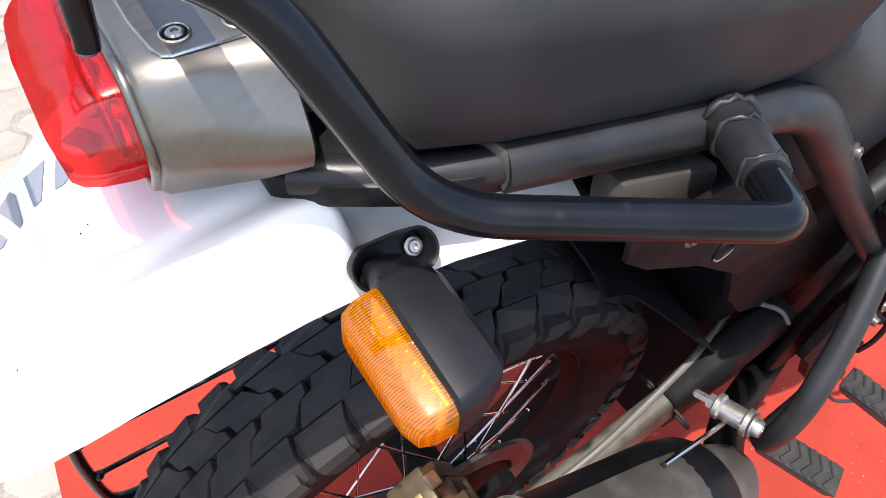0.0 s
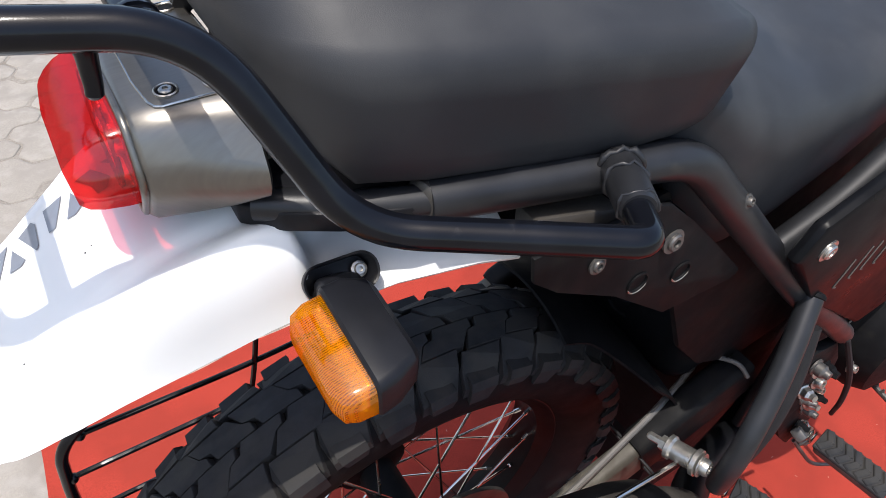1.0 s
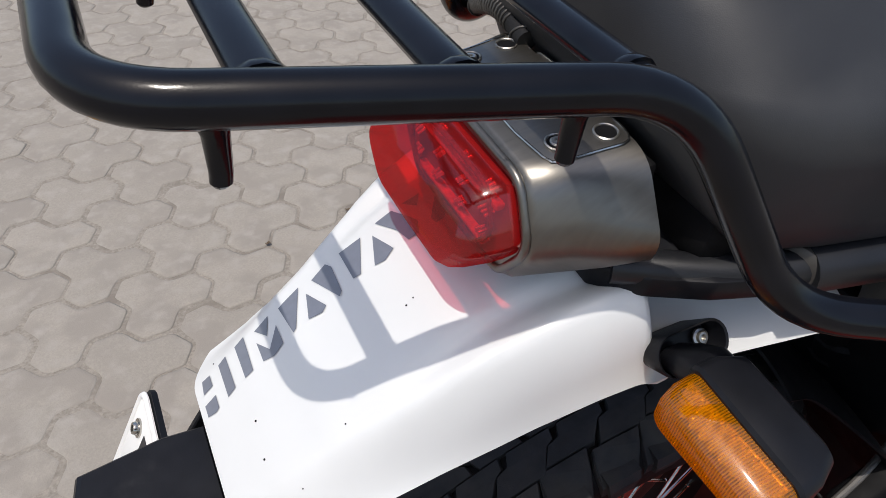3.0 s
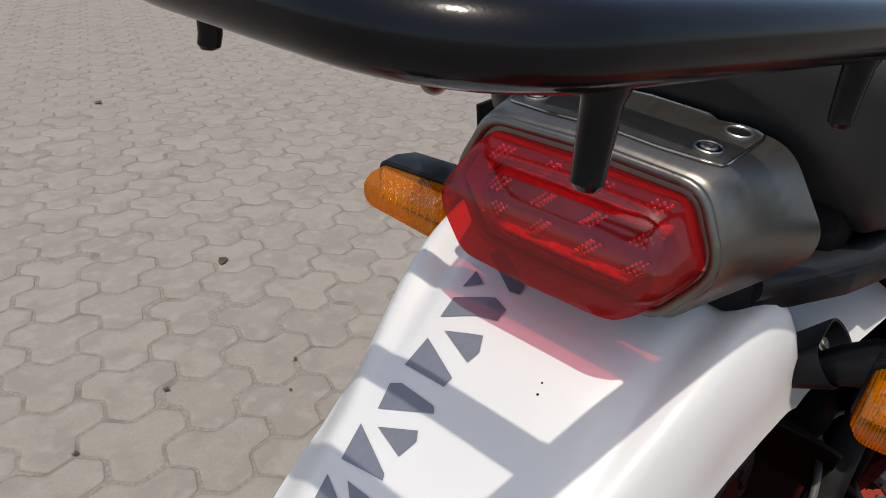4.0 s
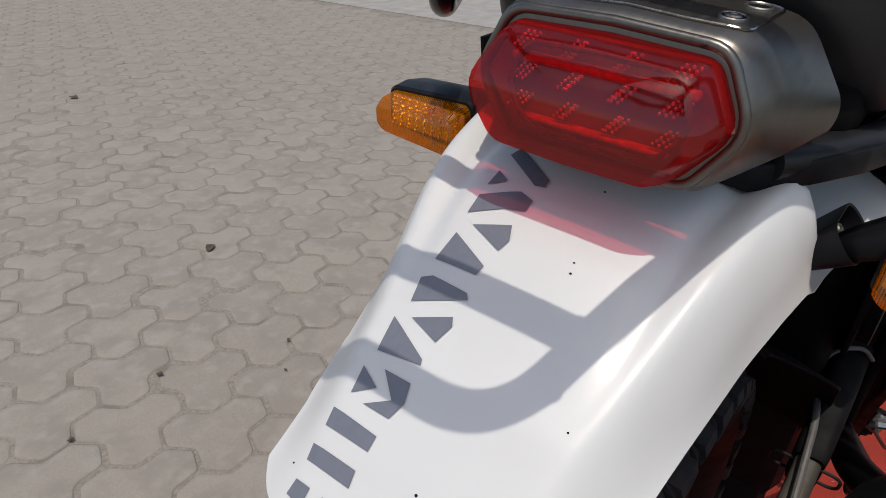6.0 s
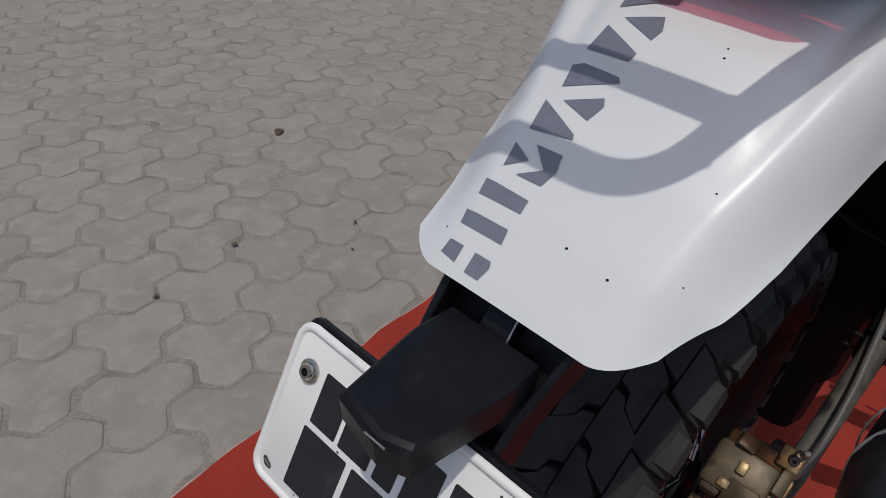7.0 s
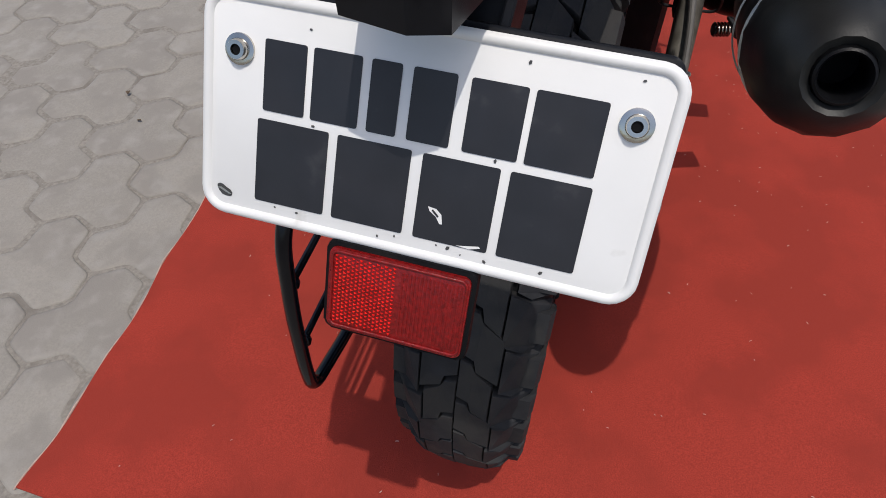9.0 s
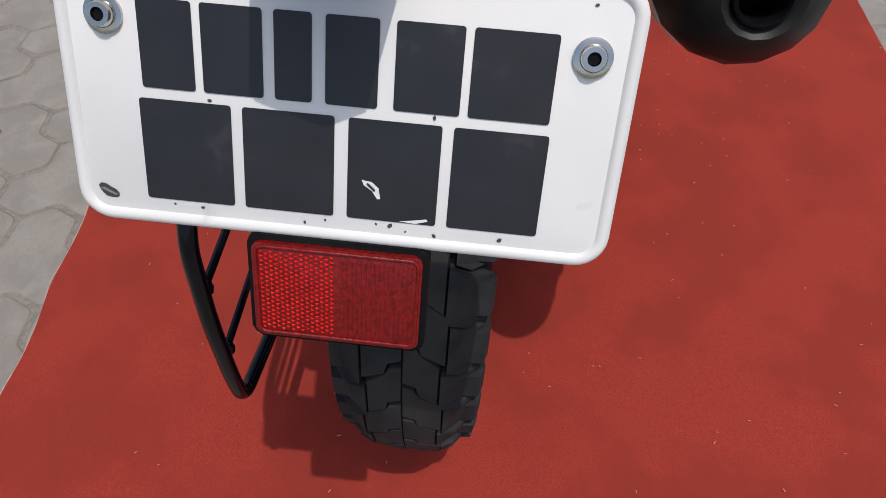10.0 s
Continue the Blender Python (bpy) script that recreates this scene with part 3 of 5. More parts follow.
    part("groove", sweep(bmesh.new(), edge + edge[:2], 0.0006, 6), STEEL, ob, "seam with its highlight painted as bright steel")
    for x, y in ((-0.1385, 0.0370), (-0.1170, 0.0400)):
        for s in (-1, 1):
            m = along((x, cy + s * y, top_z(x, y) + 0.0006), (-0.08, s * 0.05, 1))
            bm = lathe(bmesh.new(), [(0.0056, -0.002), (0.0056, 0.0008), (0.0050, 0.0012), (0.0046, 0.0008), (0.0044, -0.0016)], m, 24, True)
            w = part("screw_recess", bm, ZINC, ob, "bright recess rim")
            # flat black disc stands for the shade down in the recess
            bm = lathe(bmesh.new(), [(0.0046, 0.0), (0.0046, 0.0003)], m, 20)
            part("recess_floor", bm, MATT, ob, "black disc painting the shade inside the recess")
            if x < -0.13:
                bm = lathe(bmesh.new(), [(0.0033, 0.000), (0.0033, 0.0010), (0.0026, 0.0016), (0.0014, 0.0016), (0.0012, 0.0006), (0.0003, 0.0005)], m, 16)
                part("screw", bm, ZINC, ob, "plated screw")
    bm = bmesh.new()
    block(bm, (0.006, 0.118, 0.030), pose(-0.1045, cy, 0.944), 0.0025)
    part("gasket", bm, MATT, ob, "black rubber gasket")
    return ob


tail_light()


def tail_bracket():
    for s in (-1, 1):
        bm = bmesh.new()
        rings = []
        for x, y0, y1, z in ((-0.120, 0.046, 0.062, 0.9070), (-0.104, 0.046, 0.083, 0.9120), (-0.080, 0.046, 0.099, 0.9150), (-0.050, 0.046, 0.110, 0.9160), (-0.028, 0.046, 0.113, 0.9140)):
            rings.append([(x, s * y0, z + 0.003), (x, s * y1, z - 0.003), (x, s * y1, z - 0.0150), (x, s * y0, z - 0.014)])
        loft(bm, rings)
        bmesh.ops.bevel(bm, geom=bm.edges[:], offset=0.0015, segments=2, affect="EDGES", profile=0.5)
        part("tail_bracket", bm, PLASTIC, BIKE, "black plastic tail bracket under the seat rail", sharp=30)


tail_bracket()


# luggage rack
def luggage_rack():
    r = 0.0080
    right = [(0.060, -0.148, 0.922), (0.0270, -0.1986, 0.9320), (-0.0883, -0.1317, 0.9319), (-0.1341, -0.0935, 1.0165), (-0.3020, -0.0530, 1.0235)]
    left = [(x, -y, z) for x, y, z in reversed(right)]
    path = fillet(right + left, [0.011, 0.028, 0.030, 0.030, 0.030, 0.030, 0.028, 0.011], 9)
    rack = part("luggage_rack", sweep(bmesh.new(), path, r, 20), POWDER, BIKE, "black powder-coated tubular luggage rack")
    for x in (-0.256, -0.203, -0.150):
        y = lerp_table([(-0.3020, 0.053), (-0.1341, 0.0935)], x)
        zc = lerp_table([(-0.3020, 1.0235), (-0.1341, 1.0165)], x)
        bm = sweep(bmesh.new(), [(x, -y + 2 * y * k / 10, zc + 0.001) for k in range(11)], 0.0078, 16, 0.62)
        part("crossbar", bm, POWDER, rack, "flattened black crossbar")
        for s in (-1, 1):
            bm = lathe(bmesh.new(), [(0.0084, 0), (0.0086, 0.002), (0.0074, 0.0045)], along((x, s * (y - 0.0055), zc + 0.0005), (0, -s, 0)) @ Matrix.Diagonal((1, 0.8, 1, 1)), 14)
            part("weld", bm, POWDER, rack)
    for x, y in ((-0.1690, 0.0835), (-0.2705, 0.0605)):
        for s in (-1, 1):
            zc = lerp_table([(-0.3020, 1.0235), (-0.1341, 1.0165)], x)
            tip = 0.9955 if x < -0.2 else 0.9915
            bm = sweep(bmesh.new(), [(x, s * y, zc - 0.005), (x, s * y, zc - 0.010), (x - 0.0005, s * y * 1.005, tip + 0.004), (x - 0.001, s * y * 1.01, tip + 0.001), (x - 0.001, s * y * 1.01, tip)],
                       [0.0056, 0.0040, 0.0034, 0.0033, 0.0024], 14)
            part("peg", bm, POWDER, rack, "short black strap peg")
    rw = random.Random(8)
    for s in (-1, 1):
        a, b = Vector((0.068, s * 0.136, 0.9205)), Vector((0.031, s * 0.1930, 0.9315))
        d = (b - a).normalized()
        part("sleeve", sweep(bmesh.new(), [a, a.lerp(b, 0.25), a.lerp(b, 0.62), a.lerp(b, 0.70)], [0.0118, 0.0112, 0.0108, 0.0090], 20), FRAME, rack, "thicker welded joint sleeve")
        for at, rad, thick in ((0.08, 0.0122, 0.0020), (0.28, 0.0112, 0.0013), (0.64, 0.0098, 0.0012)):
            m = along(a.lerp(b, at), d)
            bead = [m @ Vector(((rad + rw.uniform(-0.0010, 0.0010)) * math.cos(2 * math.pi * k / 22), (rad + rw.uniform(-0.0010, 0.0010)) * math.sin(2 * math.pi * k / 22), rw.uniform(-0.0016, 0.0016))) for k in range(22)]
            part("weld", sweep(bmesh.new(), bead + bead[:2], [thick * rw.uniform(0.65, 1.3) for k in range(24)], 8), FRAME, rack, "lumpy painted weld bead", sharp=70)
    return rack


luggage_rack()


# seats
def cushion(x, hw, z0, z1):
    """A seat section at x: domed top, soft shoulder, flat side that tucks in below."""
    k = (z1 - z0) / 0.14
    half = fillet([(x, 0.0, z1), (x, 0.45 * hw, z1 - 0.008 * k), (x, 0.88 * hw, z1 - 0.028 * k), (x, hw, z1 - 0.050 * k), (x, 0.955 * hw, z0 + 0.020 * k), (x, 0.86 * hw, z0), (x, 0.0, z0)],
                  [0.03, 0.03, 0.028, 0.03, 0.014], 6)
    return [tuple(p) for p in half] + [(p.x, -p.y, p.z) for p in half[-2:0:-1]]


def pillion_ring(x, hw, z0, z1):
    """A section of the pillion seat: sloping top, soft crease, upright side."""
    k = min(1.0, (z1 - z0) / 0.113)
    zc = min(0.993, z1 - 0.016)
    half = fillet([(x, 0.0, z1), (x, 0.50 * hw, z1 - 0.010 * k), (x, 0.965 * hw, zc + 0.003), (x, hw, zc - 0.16 * (zc - z0)), (x, 0.945 * hw, z0 + 0.2 * (zc - z0)), (x, 0.895 * hw, z0), (x, 0.0, z0)],
                  [0.028, 0.011, 0.010, 0.012, 0.006], 6)
    return [tuple(p) for p in half] + [(p.x, -p.y, p.z) for p in half[-2:0:-1]]


def pillion_seat():
    rings = []
    for x, hw, z0, z1 in ((-0.1115, 0.034, 0.984, 1.012), (-0.1100, 0.050, 0.978, 1.021), (-0.1070, 0.062, 0.972, 1.029), (-0.1020, 0.074, 0.964, 1.036), (-0.0955, 0.0845, 0.954, 1.041),
                          (-0.0860, 0.0950, 0.941, 1.044), (-0.071, 0.1045, 0.925, 1.046), (-0.035, 0.1145, 0.922, 1.048), (0.0, 0.1225, 0.922, 1.048), (0.04, 0.1315, 0.922, 1.046),
                          (0.08, 0.1405, 0.923, 1.040), (0.105, 0.1455, 0.927, 1.032), (0.122, 0.1455, 0.929, 1.022), (0.132, 0.141, 0.934, 1.010), (0.138, 0.130, 0.944, 0.996)):
        rings.append(pillion_ring(x, hw * 1.04, z0, z1))
    bm = loft(bmesh.new(), rings)
    return part("pillion_seat", bm, VINYL, BIKE, "charcoal grey textured vinyl pillion seat", sharp=60)


def rider_seat():
    rings = []
    for x, hw, z0, z1 in ((0.085, 0.120, 0.915, 0.990), (0.125, 0.150, 0.885, 0.985), (0.165, 0.160, 0.832, 0.975), (0.205, 0.162, 0.800, 0.968), (0.25, 0.160, 0.803, 0.962),
                          (0.32, 0.156, 0.828, 0.962), (0.40, 0.150, 0.862, 0.970), (0.50, 0.135, 0.900, 0.990), (0.58, 0.115, 0.950, 1.005)):
        rings.append(cushion(x, hw * 0.97, z0, z1))
    bm = loft(bmesh.new(), rings)
    return part("rider_seat", bm, VINYL, BIKE, "charcoal grey stepped vinyl rider seat", sharp=60)


pillion_seat()
rider_seat()


# frame
def frame_tubes():
    first = None
    for s in (-1, 1):
        pts = [(-0.0344, s * 0.1054, 0.9098), (0.1217, s * 0.1440, 0.9159), (0.2475, s * 0.1676, 0.795), (0.300, s * 0.178, 0.744), (0.475, s * 0.186, 0.598)]
        rail = tube("frame_tube", pts, 0.0126, FRAME, BIKE, 0.024, "satin black seat frame tube")
        tube("tube_end", [(-0.112, s * 0.066, 0.9060), (-0.085, s * 0.084, 0.9080), (-0.060, s * 0.097, 0.9092), (-0.030, s * 0.1065, 0.9100)], 0.0088, FRAME, rail, 0.03, "thinner rear tube end")
        bm = lathe(bmesh.new(), [(0.0090, -0.003), (0.0122, -0.001), (0.0124, 0.003), (0.0113, 0.005)], along((-0.036, s * 0.1050, 0.9097), (1, s * -0.25, 0.02)), 20)
        part("weld", bm, DARKSTEEL, rail, "bare rusty weld ring")
        tube("frame_tube", [(0.236, s * 0.166, 0.806), (0.30, s * 0.168, 0.836), (0.46, s * 0.158, 0.930), (0.62, s * 0.140, 1.00)], 0.0112, FRAME, BIKE, 0.04, "satin black seat frame tube")
        # gusset with drilled holes
        bm = bmesh.new()
        m = Matrix(((1, 0, 0, 0), (0, 0, s, s * 0.1560), (0, 1, 0, 0), (0, 0, 0, 1)))
        prism(bm, [(-0.0035, 0.900), (0.080, 0.904), (0.0975, 0.899), (0.127, 0.875), (0.170, 0.8365), (0.218, 0.7925), (0.2205, 0.787), (0.213, 0.783), (0.140, 0.783), (0.0756, 0.8330), (0.0206, 0.8640), (0.001, 0.880)], 0.0035, m, 0.0009)
        g = part("gusset", bm, MATT, BIKE, "black pressed-steel gusset plate", sharp=25)
        for x, z, rr in ((0.093, 0.8375, 0.0085), (0.137, 0.8275, 0.0085)):
            bm = lathe(bmesh.new(), [(rr, 0), (rr, 0.0012), (rr * 0.86, 0.0014), (rr * 0.8, 0.0), (0.0005, -0.0001)], along((x, s * 0.1597, z), (0, s, 0)), 22)
            part("drilled_hole", bm, MATT, g, "drilled hole with a bright rim")
            # pale arc paints the light caught on the hole's lower rim
            arc = [(x + rr * 0.97 * math.cos(radians(q)), s * 0.1606, z + rr * 0.97 * math.sin(radians(q))) for q in range(200, 345, 12)]
            bm = sweep(bmesh.new(), arc, [0.0003] + [0.0008] * (len(arc) - 2) + [0.0003], 6)
            part("hole_rim", bm, ZINC, g, "painted highlight on the hole's lower rim")
        bolt(g, (0.111, s * 0.1602, 0.866), (0, s, 0.15), 0.0060, 0.004, DARKSTEEL)
        bolt(g, (0.046, s * 0.1602, 0.875), (0, s, 0.15), 0.0042, 0.003, DARKSTEEL)
        bolt(rail, (0.1725, s * 0.162, 0.8765), (0.2, s, 0.4), 0.0036, 0.004, DARKSTEEL)
        first = first or rail
    return first


frame_tubes()


# side panel
def side_panels():
    for s in (-1, 1):
        m = Matrix(((1, 0, 0, 0), (0, 0, s, s * 0.181), (0, 1, 0, 0), (0, 0, 0, 1)))
        bm = prism(bmesh.new(), [(0.222, 0.822), (0.236, 0.852), (0.365, 0.902), (0.560, 0.880), (0.600, 0.700), (0.560, 0.640), (0.470, 0.622), (0.300, 0.745)], 0.012, m, 0.005)
        p = part("side_panel", bm, PANEL, BIKE, "glossy black side panel", sharp=30)
        bolt(p, (0.257, s * 0.193, 0.823), (0, s, 0), 0.0065, 0.004, ZINC)
        for k, (x, z, h) in enumerate(((0.322, 0.752, 0.030), (0.341, 0.755, 0.034), (0.355, 0.759, 0.030), (0.376, 0.757, 0.044), (0.392, 0.764, 0.036), (0.411, 0.772, 0.046), (0.433, 0.779, 0.036), (0.454, 0.783, 0.044), (0.476, 0.786, 0.036))):
            m2 = Matrix(((1, 0, 0, 0), (0, 0, s, s * 0.1930), (0, 1, 0, 0), (0, 0, 0, 1)))
            bm = prism(bmesh.new(), [(x, z), (x + 0.0009, z), (x + 0.0069, z + h), (x + 0.0060, z + h)], 0.0008, m2)
            prism(bm, [(x, z), (x + 0.005, z - 0.002), (x + 0.005, z - 0.0029), (x, z - 0.0009)], 0.0008, m2)
            part("stripe", bm, HOSE, p, "fine grey graphic line", smooth=False)


side_panels()


# indicators
def indicator(s, dy=0.0, dz=0.0, k=1.0):
    about = Matrix.Translation((-0.095, 0.119, 0.876))
    m = Matrix(((1, 0, 0, 0), (0, s, 0, dy), (0, 0, 1, dz), (0, 0, 0, 1))) @ about @ Matrix.Scale(k, 4) @ about.inverted()

    def ring(x, y0, y1, z0, z1, r):
        yc, zc = (y0 + y1) / 2, (z0 + z1) / 2
        return [m @ Vector((x + 0.10 * (abs(b) if b < 0 else 0), yc + a, zc + b * (1 - 0.32 * max(0.0, 2 * a / (y1 - y0)) ** 1.8))) for a, b in rounded(y1 - y0, z1 - z0, r * 0.8, 4)]

    body = part("indicator", loft(bmesh.new(), [ring(-0.1035, 0.1190, 0.1850, 0.8570, 0.8905, 0.006), ring(-0.1020, 0.1180, 0.1860, 0.8560, 0.8925, 0.007), ring(-0.092, 0.1185, 0.1850, 0.8580, 0.8945, 0.007),
                                                ring(-0.080, 0.1230, 0.1800, 0.8630, 0.8935, 0.007), ring(-0.0765, 0.1270, 0.1760, 0.8670, 0.8900, 0.006)]), PLASTIC, BIKE,
                "black turn indicator with an amber lens", sharp=32)
    part("lens", loft(bmesh.new(), [ring(-0.1030, 0.1195, 0.1850, 0.8575, 0.8890, 0.007), ring(-0.1130, 0.1195, 0.1850, 0.8575, 0.8875, 0.008), ring(-0.1195, 0.1210, 0.1830, 0.8590, 0.8845, 0.009),
                                    ring(-0.1225, 0.1270, 0.1770, 0.8640, 0.8810, 0.007)]), AMBERLENS, body, "amber ribbed lens", sharp=40)
    # ribbed reflector behind the lens: rows of small bright prisms
    bm = bmesh.new()
    block(bm, (0.003, 0.058, 0.021), m @ pose(-0.1048, 0.1510, 0.8735), 0.001)
    part("lamp_reflector", bm, CHROME, body, "silver lamp reflector")
    for q in range(9):
        y = 0.1265 + 0.0064 * q
        bm = bmesh.new()
        for r in range(1, 9):
            lathe(bm, [(0.0020, 0.0), (0.0013, 0.0014), (0.0003, 0.0020)], m @ along((-0.1062, y + 0.001 * (r % 2), 0.8615 + 0.0026 * r), (-1, 0.1, 0.25)), 4)
        part("prism_row", bm, CHROME, body, "row of small bright prisms", smooth=False)
    # flat moulded stem that runs into the upper edge of the body
    rings = []
    for y, z, xa, xb, h in ((0.0985, 0.8655, -0.0965, -0.0800, 0.0052), (0.108, 0.8735, -0.1000, -0.0780, 0.0064), (0.119, 0.8810, -0.1020, -0.0770, 0.0078), (0.132, 0.8815, -0.1010, -0.0775, 0.0090)):
        rings.append([m @ Vector(((xa + xb) / 2 + u, y - 0.45 * v, z + v)) for u, v in rounded(xb - xa, 2 * h, h * 0.8, 4)])
    part("stem", loft(bmesh.new(), rings), PLASTIC, body, "flat black moulded stem", sharp=50)
    # open cup round the stem's foot: a thin lip with a deep dark inside
    bm = bmesh.new()
    cup = Matrix.Translation(m @ Vector((-0.0815, 0.1012, 0.8716))) @ Matrix(((1, 0, 0, 0), (0, 0.66 * s, 0.74 * s, 0), (0, -0.74, 0.66, 0), (0, 0, 0, 1)))
    rings = []
    for w, h, z in ((0.036, 0.016, -0.016), (0.043, 0.0215, 0.0020), (0.0425, 0.0212, 0.0032), (0.0402, 0.0190, 0.0026), (0.0360, 0.0155, -0.010)):
        rings.append([cup @ Vector((x, y, z)) for x, y in rounded(w, h, h * 0.47, 6)])
    loft(bm, rings)
    part("stem_cup", bm, PLASTIC, body, "open black plastic mounting cup", sharp=50)
    part("cup_floor", prism(bmesh.new(), rounded(0.0360, 0.0155, 0.0070, 5), 0.001, cup @ pose(0, 0, -0.0098)), PLASTIC, body, "dark inside of the cup")
    bolt(body, cup @ Vector((0.0130, 0.000, -0.0075)), cup.to_3x3() @ Vector((0, 0, 1)), 0.0032, 0.003, ZINC)
    return body


indicator(-1, 0.0, 0.0002, 0.95)
indicator(1, -0.025, -0.001, 0.93)

# number plate and its carrier
UP = Vector((0.4512, 0, 0.8924))
OUT = Vector((-0.8924, 0, 0.4512))
PLATE = Matrix(((0, UP.x, OUT.x, -0.349), (-1, UP.y, OUT.y, 0.002), (0, UP.z, OUT.z, 0.6745), (0, 0, 0, 1)))


def plate():
    bm = prism(bmesh.new(), rounded(0.199, 0.099, 0.011), 0.0014, PLATE, 0.0005)
    ob = part("plate", bm, PLATEWHITE, BIKE, "white pressed-metal plate with a raised rim and plain black bars", sharp=30)
    path = [PLATE @ Vector((x, y, 0.0014)) for x, y in rounded(0.1945, 0.0945, 0.0095, 6)]
    bm = bmesh.new()
    n = len(path)
    prof = [(-0.0026, -0.0004), (-0.0016, 0.0012), (0.0, 0.0017), (0.0016, 0.0012), (0.0026, -0.0004)]
    rings = []
    for i in range(n):
        t = (path[(i + 1) % n] - path[i - 1]).normalized()
        sd = t.cross(OUT).normalized()
        rings.append([bm.verts.new(path[i] + sd * a + OUT * b) for a, b in prof])
    for i in range(n):
        a, b = rings[i], rings[(i + 1) % n]
        for k in range(4):
            bm.faces.new((a[k], a[k + 1], b[k + 1], b[k]))
    part("rim", bm, PLATEWHITE, ob, sharp=60)
    for u, w in ((-0.0613, 0.0190), (-0.0382, 0.0213), (-0.0170, 0.0130), (0.0034, 0.0183), (0.0297, 0.0230), (0.0582, 0.0282)):
        bm = prism(bmesh.new(), rounded(w, 0.0300, 0.0010, 2), 0.0003, PLATE @ pose(u, 0.0168, 0.0015))
        part("black_bar", bm, INK, ob, smooth=False)
    for u in (-0.0562, -0.0189, 0.0193, 0.0566):
        bm = prism(bmesh.new(), rounded(0.0332, 0.0375, 0.0010, 2), 0.0003, PLATE @ pose(u, -0.0208, 0.0015))
        part("black_bar", bm, INK, ob, smooth=False)
    for u in (-0.0822, 0.0835):
        fix = bolt(ob, PLATE @ Vector((u, 0.0255, 0.0014)), OUT, 0.0046, 0.0045, STEEL, label="socket-head bolt with a washer")
        # black plug stands for the shade inside the bolt's socket
        part("socket", lathe(bmesh.new(), [(0.0024, 0.0), (0.0022, 0.0014)], along(PLATE @ Vector((u, 0.0255, 0.0034)), OUT), 6), MATT, fix, "black plug painting the shade inside the hexagon socket", smooth=False)
    scuff = PLATE @ pose(-0.0880, -0.0385, 0.0015, 0, 0, -28)
    oval = [(0.0042 * math.cos(q), (0.0021 + 0.0004 * math.sin(3 * q)) * math.sin(q)) for q in (radians(30 * k) for k in range(12))]
    rub = part("scuff", prism(bmesh.new(), oval, 0.0002, scuff), DARKSTEEL, ob, "bare scuffed metal", smooth=False)
    part("bright_scratch", prism(bmesh.new(), [(-0.0034, -0.0008), (0.0030, -0.0002), (0.0036, 0.0006), (-0.0020, 0.0003)], 0.0001, scuff @ pose(0, 0, 0.0003)), ZINC, rub, smooth=False)
    chip = PLATE @ pose(0.0118, -0.0272, 0.0019, 0, 0, -24)
    flake = part("peeled_chip", prism(bmesh.new(), [(-0.0046, 0.0010), (-0.0010, 0.0021), (0.0022, 0.0012), (0.0046, -0.0022), (0.0036, -0.0028), (0.0006, -0.0010), (-0.0030, -0.0004)], 0.0001, chip), PLATEWHITE, ob,
                 "white chip where the black film has peeled", smooth=False)
    part("curled_film", block(bmesh.new(), (0.0040, 0.0008, 0.0006), chip @ pose(-0.0004, 0.0003, 0.0004, 0, 0, -18), 0.0002, 1), INK, flake, smooth=False)
    part("peeled_chip", prism(bmesh.new(), [(-0.005, -0.0006), (0.0, 0.0002), (0.005, 0.0012), (0.0056, 0.0004), (0.001, -0.0010)], 0.0001, PLATE @ pose(0.0275, -0.0384, 0.0019)), PLATEWHITE, ob, smooth=False)
    rp = random.Random(3)
    for k in range(14):
        u, v, r = rp.uniform(-0.09, 0.09), rp.choice((rp.uniform(-0.045, -0.041), rp.uniform(0.034, 0.044), rp.uniform(-0.003, 0.0005))), rp.uniform(0.0003, 0.0008)
        part("speck", prism(bmesh.new(), [(r * 1.6, 0.0), (r * 0.4, r), (-r * 1.2, r * 0.5), (-r, -r * 0.7), (r * 0.6, -r)], 0.0002, PLATE @ pose(u, v, 0.0015, 0, 0, 50 * k)), DARKSTEEL, ob, smooth=False)
    bm = prism(bmesh.new(), rounded(0.192, 0.096, 0.006), 0.0040, PLATE @ pose(0, 0.004, -0.0050), 0.001)
    part("backing_plate", bm, PLASTIC, BIKE, "black plastic backing plate", sharp=30)
    # carrier arm from under the fender
    bm = bmesh.new()
    rings = []
    for x, z, l, r, d in ((-0.245, 0.792, 0.038, 0.038, 0.010), (-0.275, 0.758, 0.037, 0.032, 0.008), (-0.296, 0.728, 0.036, 0.025, 0.007), (-0.318, 0.695, 0.035, 0.022, 0.006), (-0.344, 0.652, 0.034, 0.022, 0.005)):
        rings.append([(x - d * 0.9, -r, z - d * 0.2), (x - d * 0.9, l, z - d * 0.2), (x + d, l, z - d), (x + d, -r, z - d)])
    loft(bm, rings)
    bmesh.ops.bevel(bm, geom=bm.edges[:], offset=0.002, segments=2, affect="EDGES", profile=0.5)
    arm = part("plate_carrier", bm, PLASTIC, BIKE, "moulded black plastic plate carrier", sharp=30)
    spine = [(-0.262, 0.790), (-0.287, 0.759), (-0.307, 0.728), (-0.326, 0.694), (-0.348, 0.655)]
    for ys, half, out in (([0.0365] * 5, 0.0022, 0.016), ([-0.0370, -0.0330, -0.0255, -0.0225, -0.0225], 0.0022, 0.016), ([0.0040] * 5, 0.0085, 0.010)):
        bm = bmesh.new()
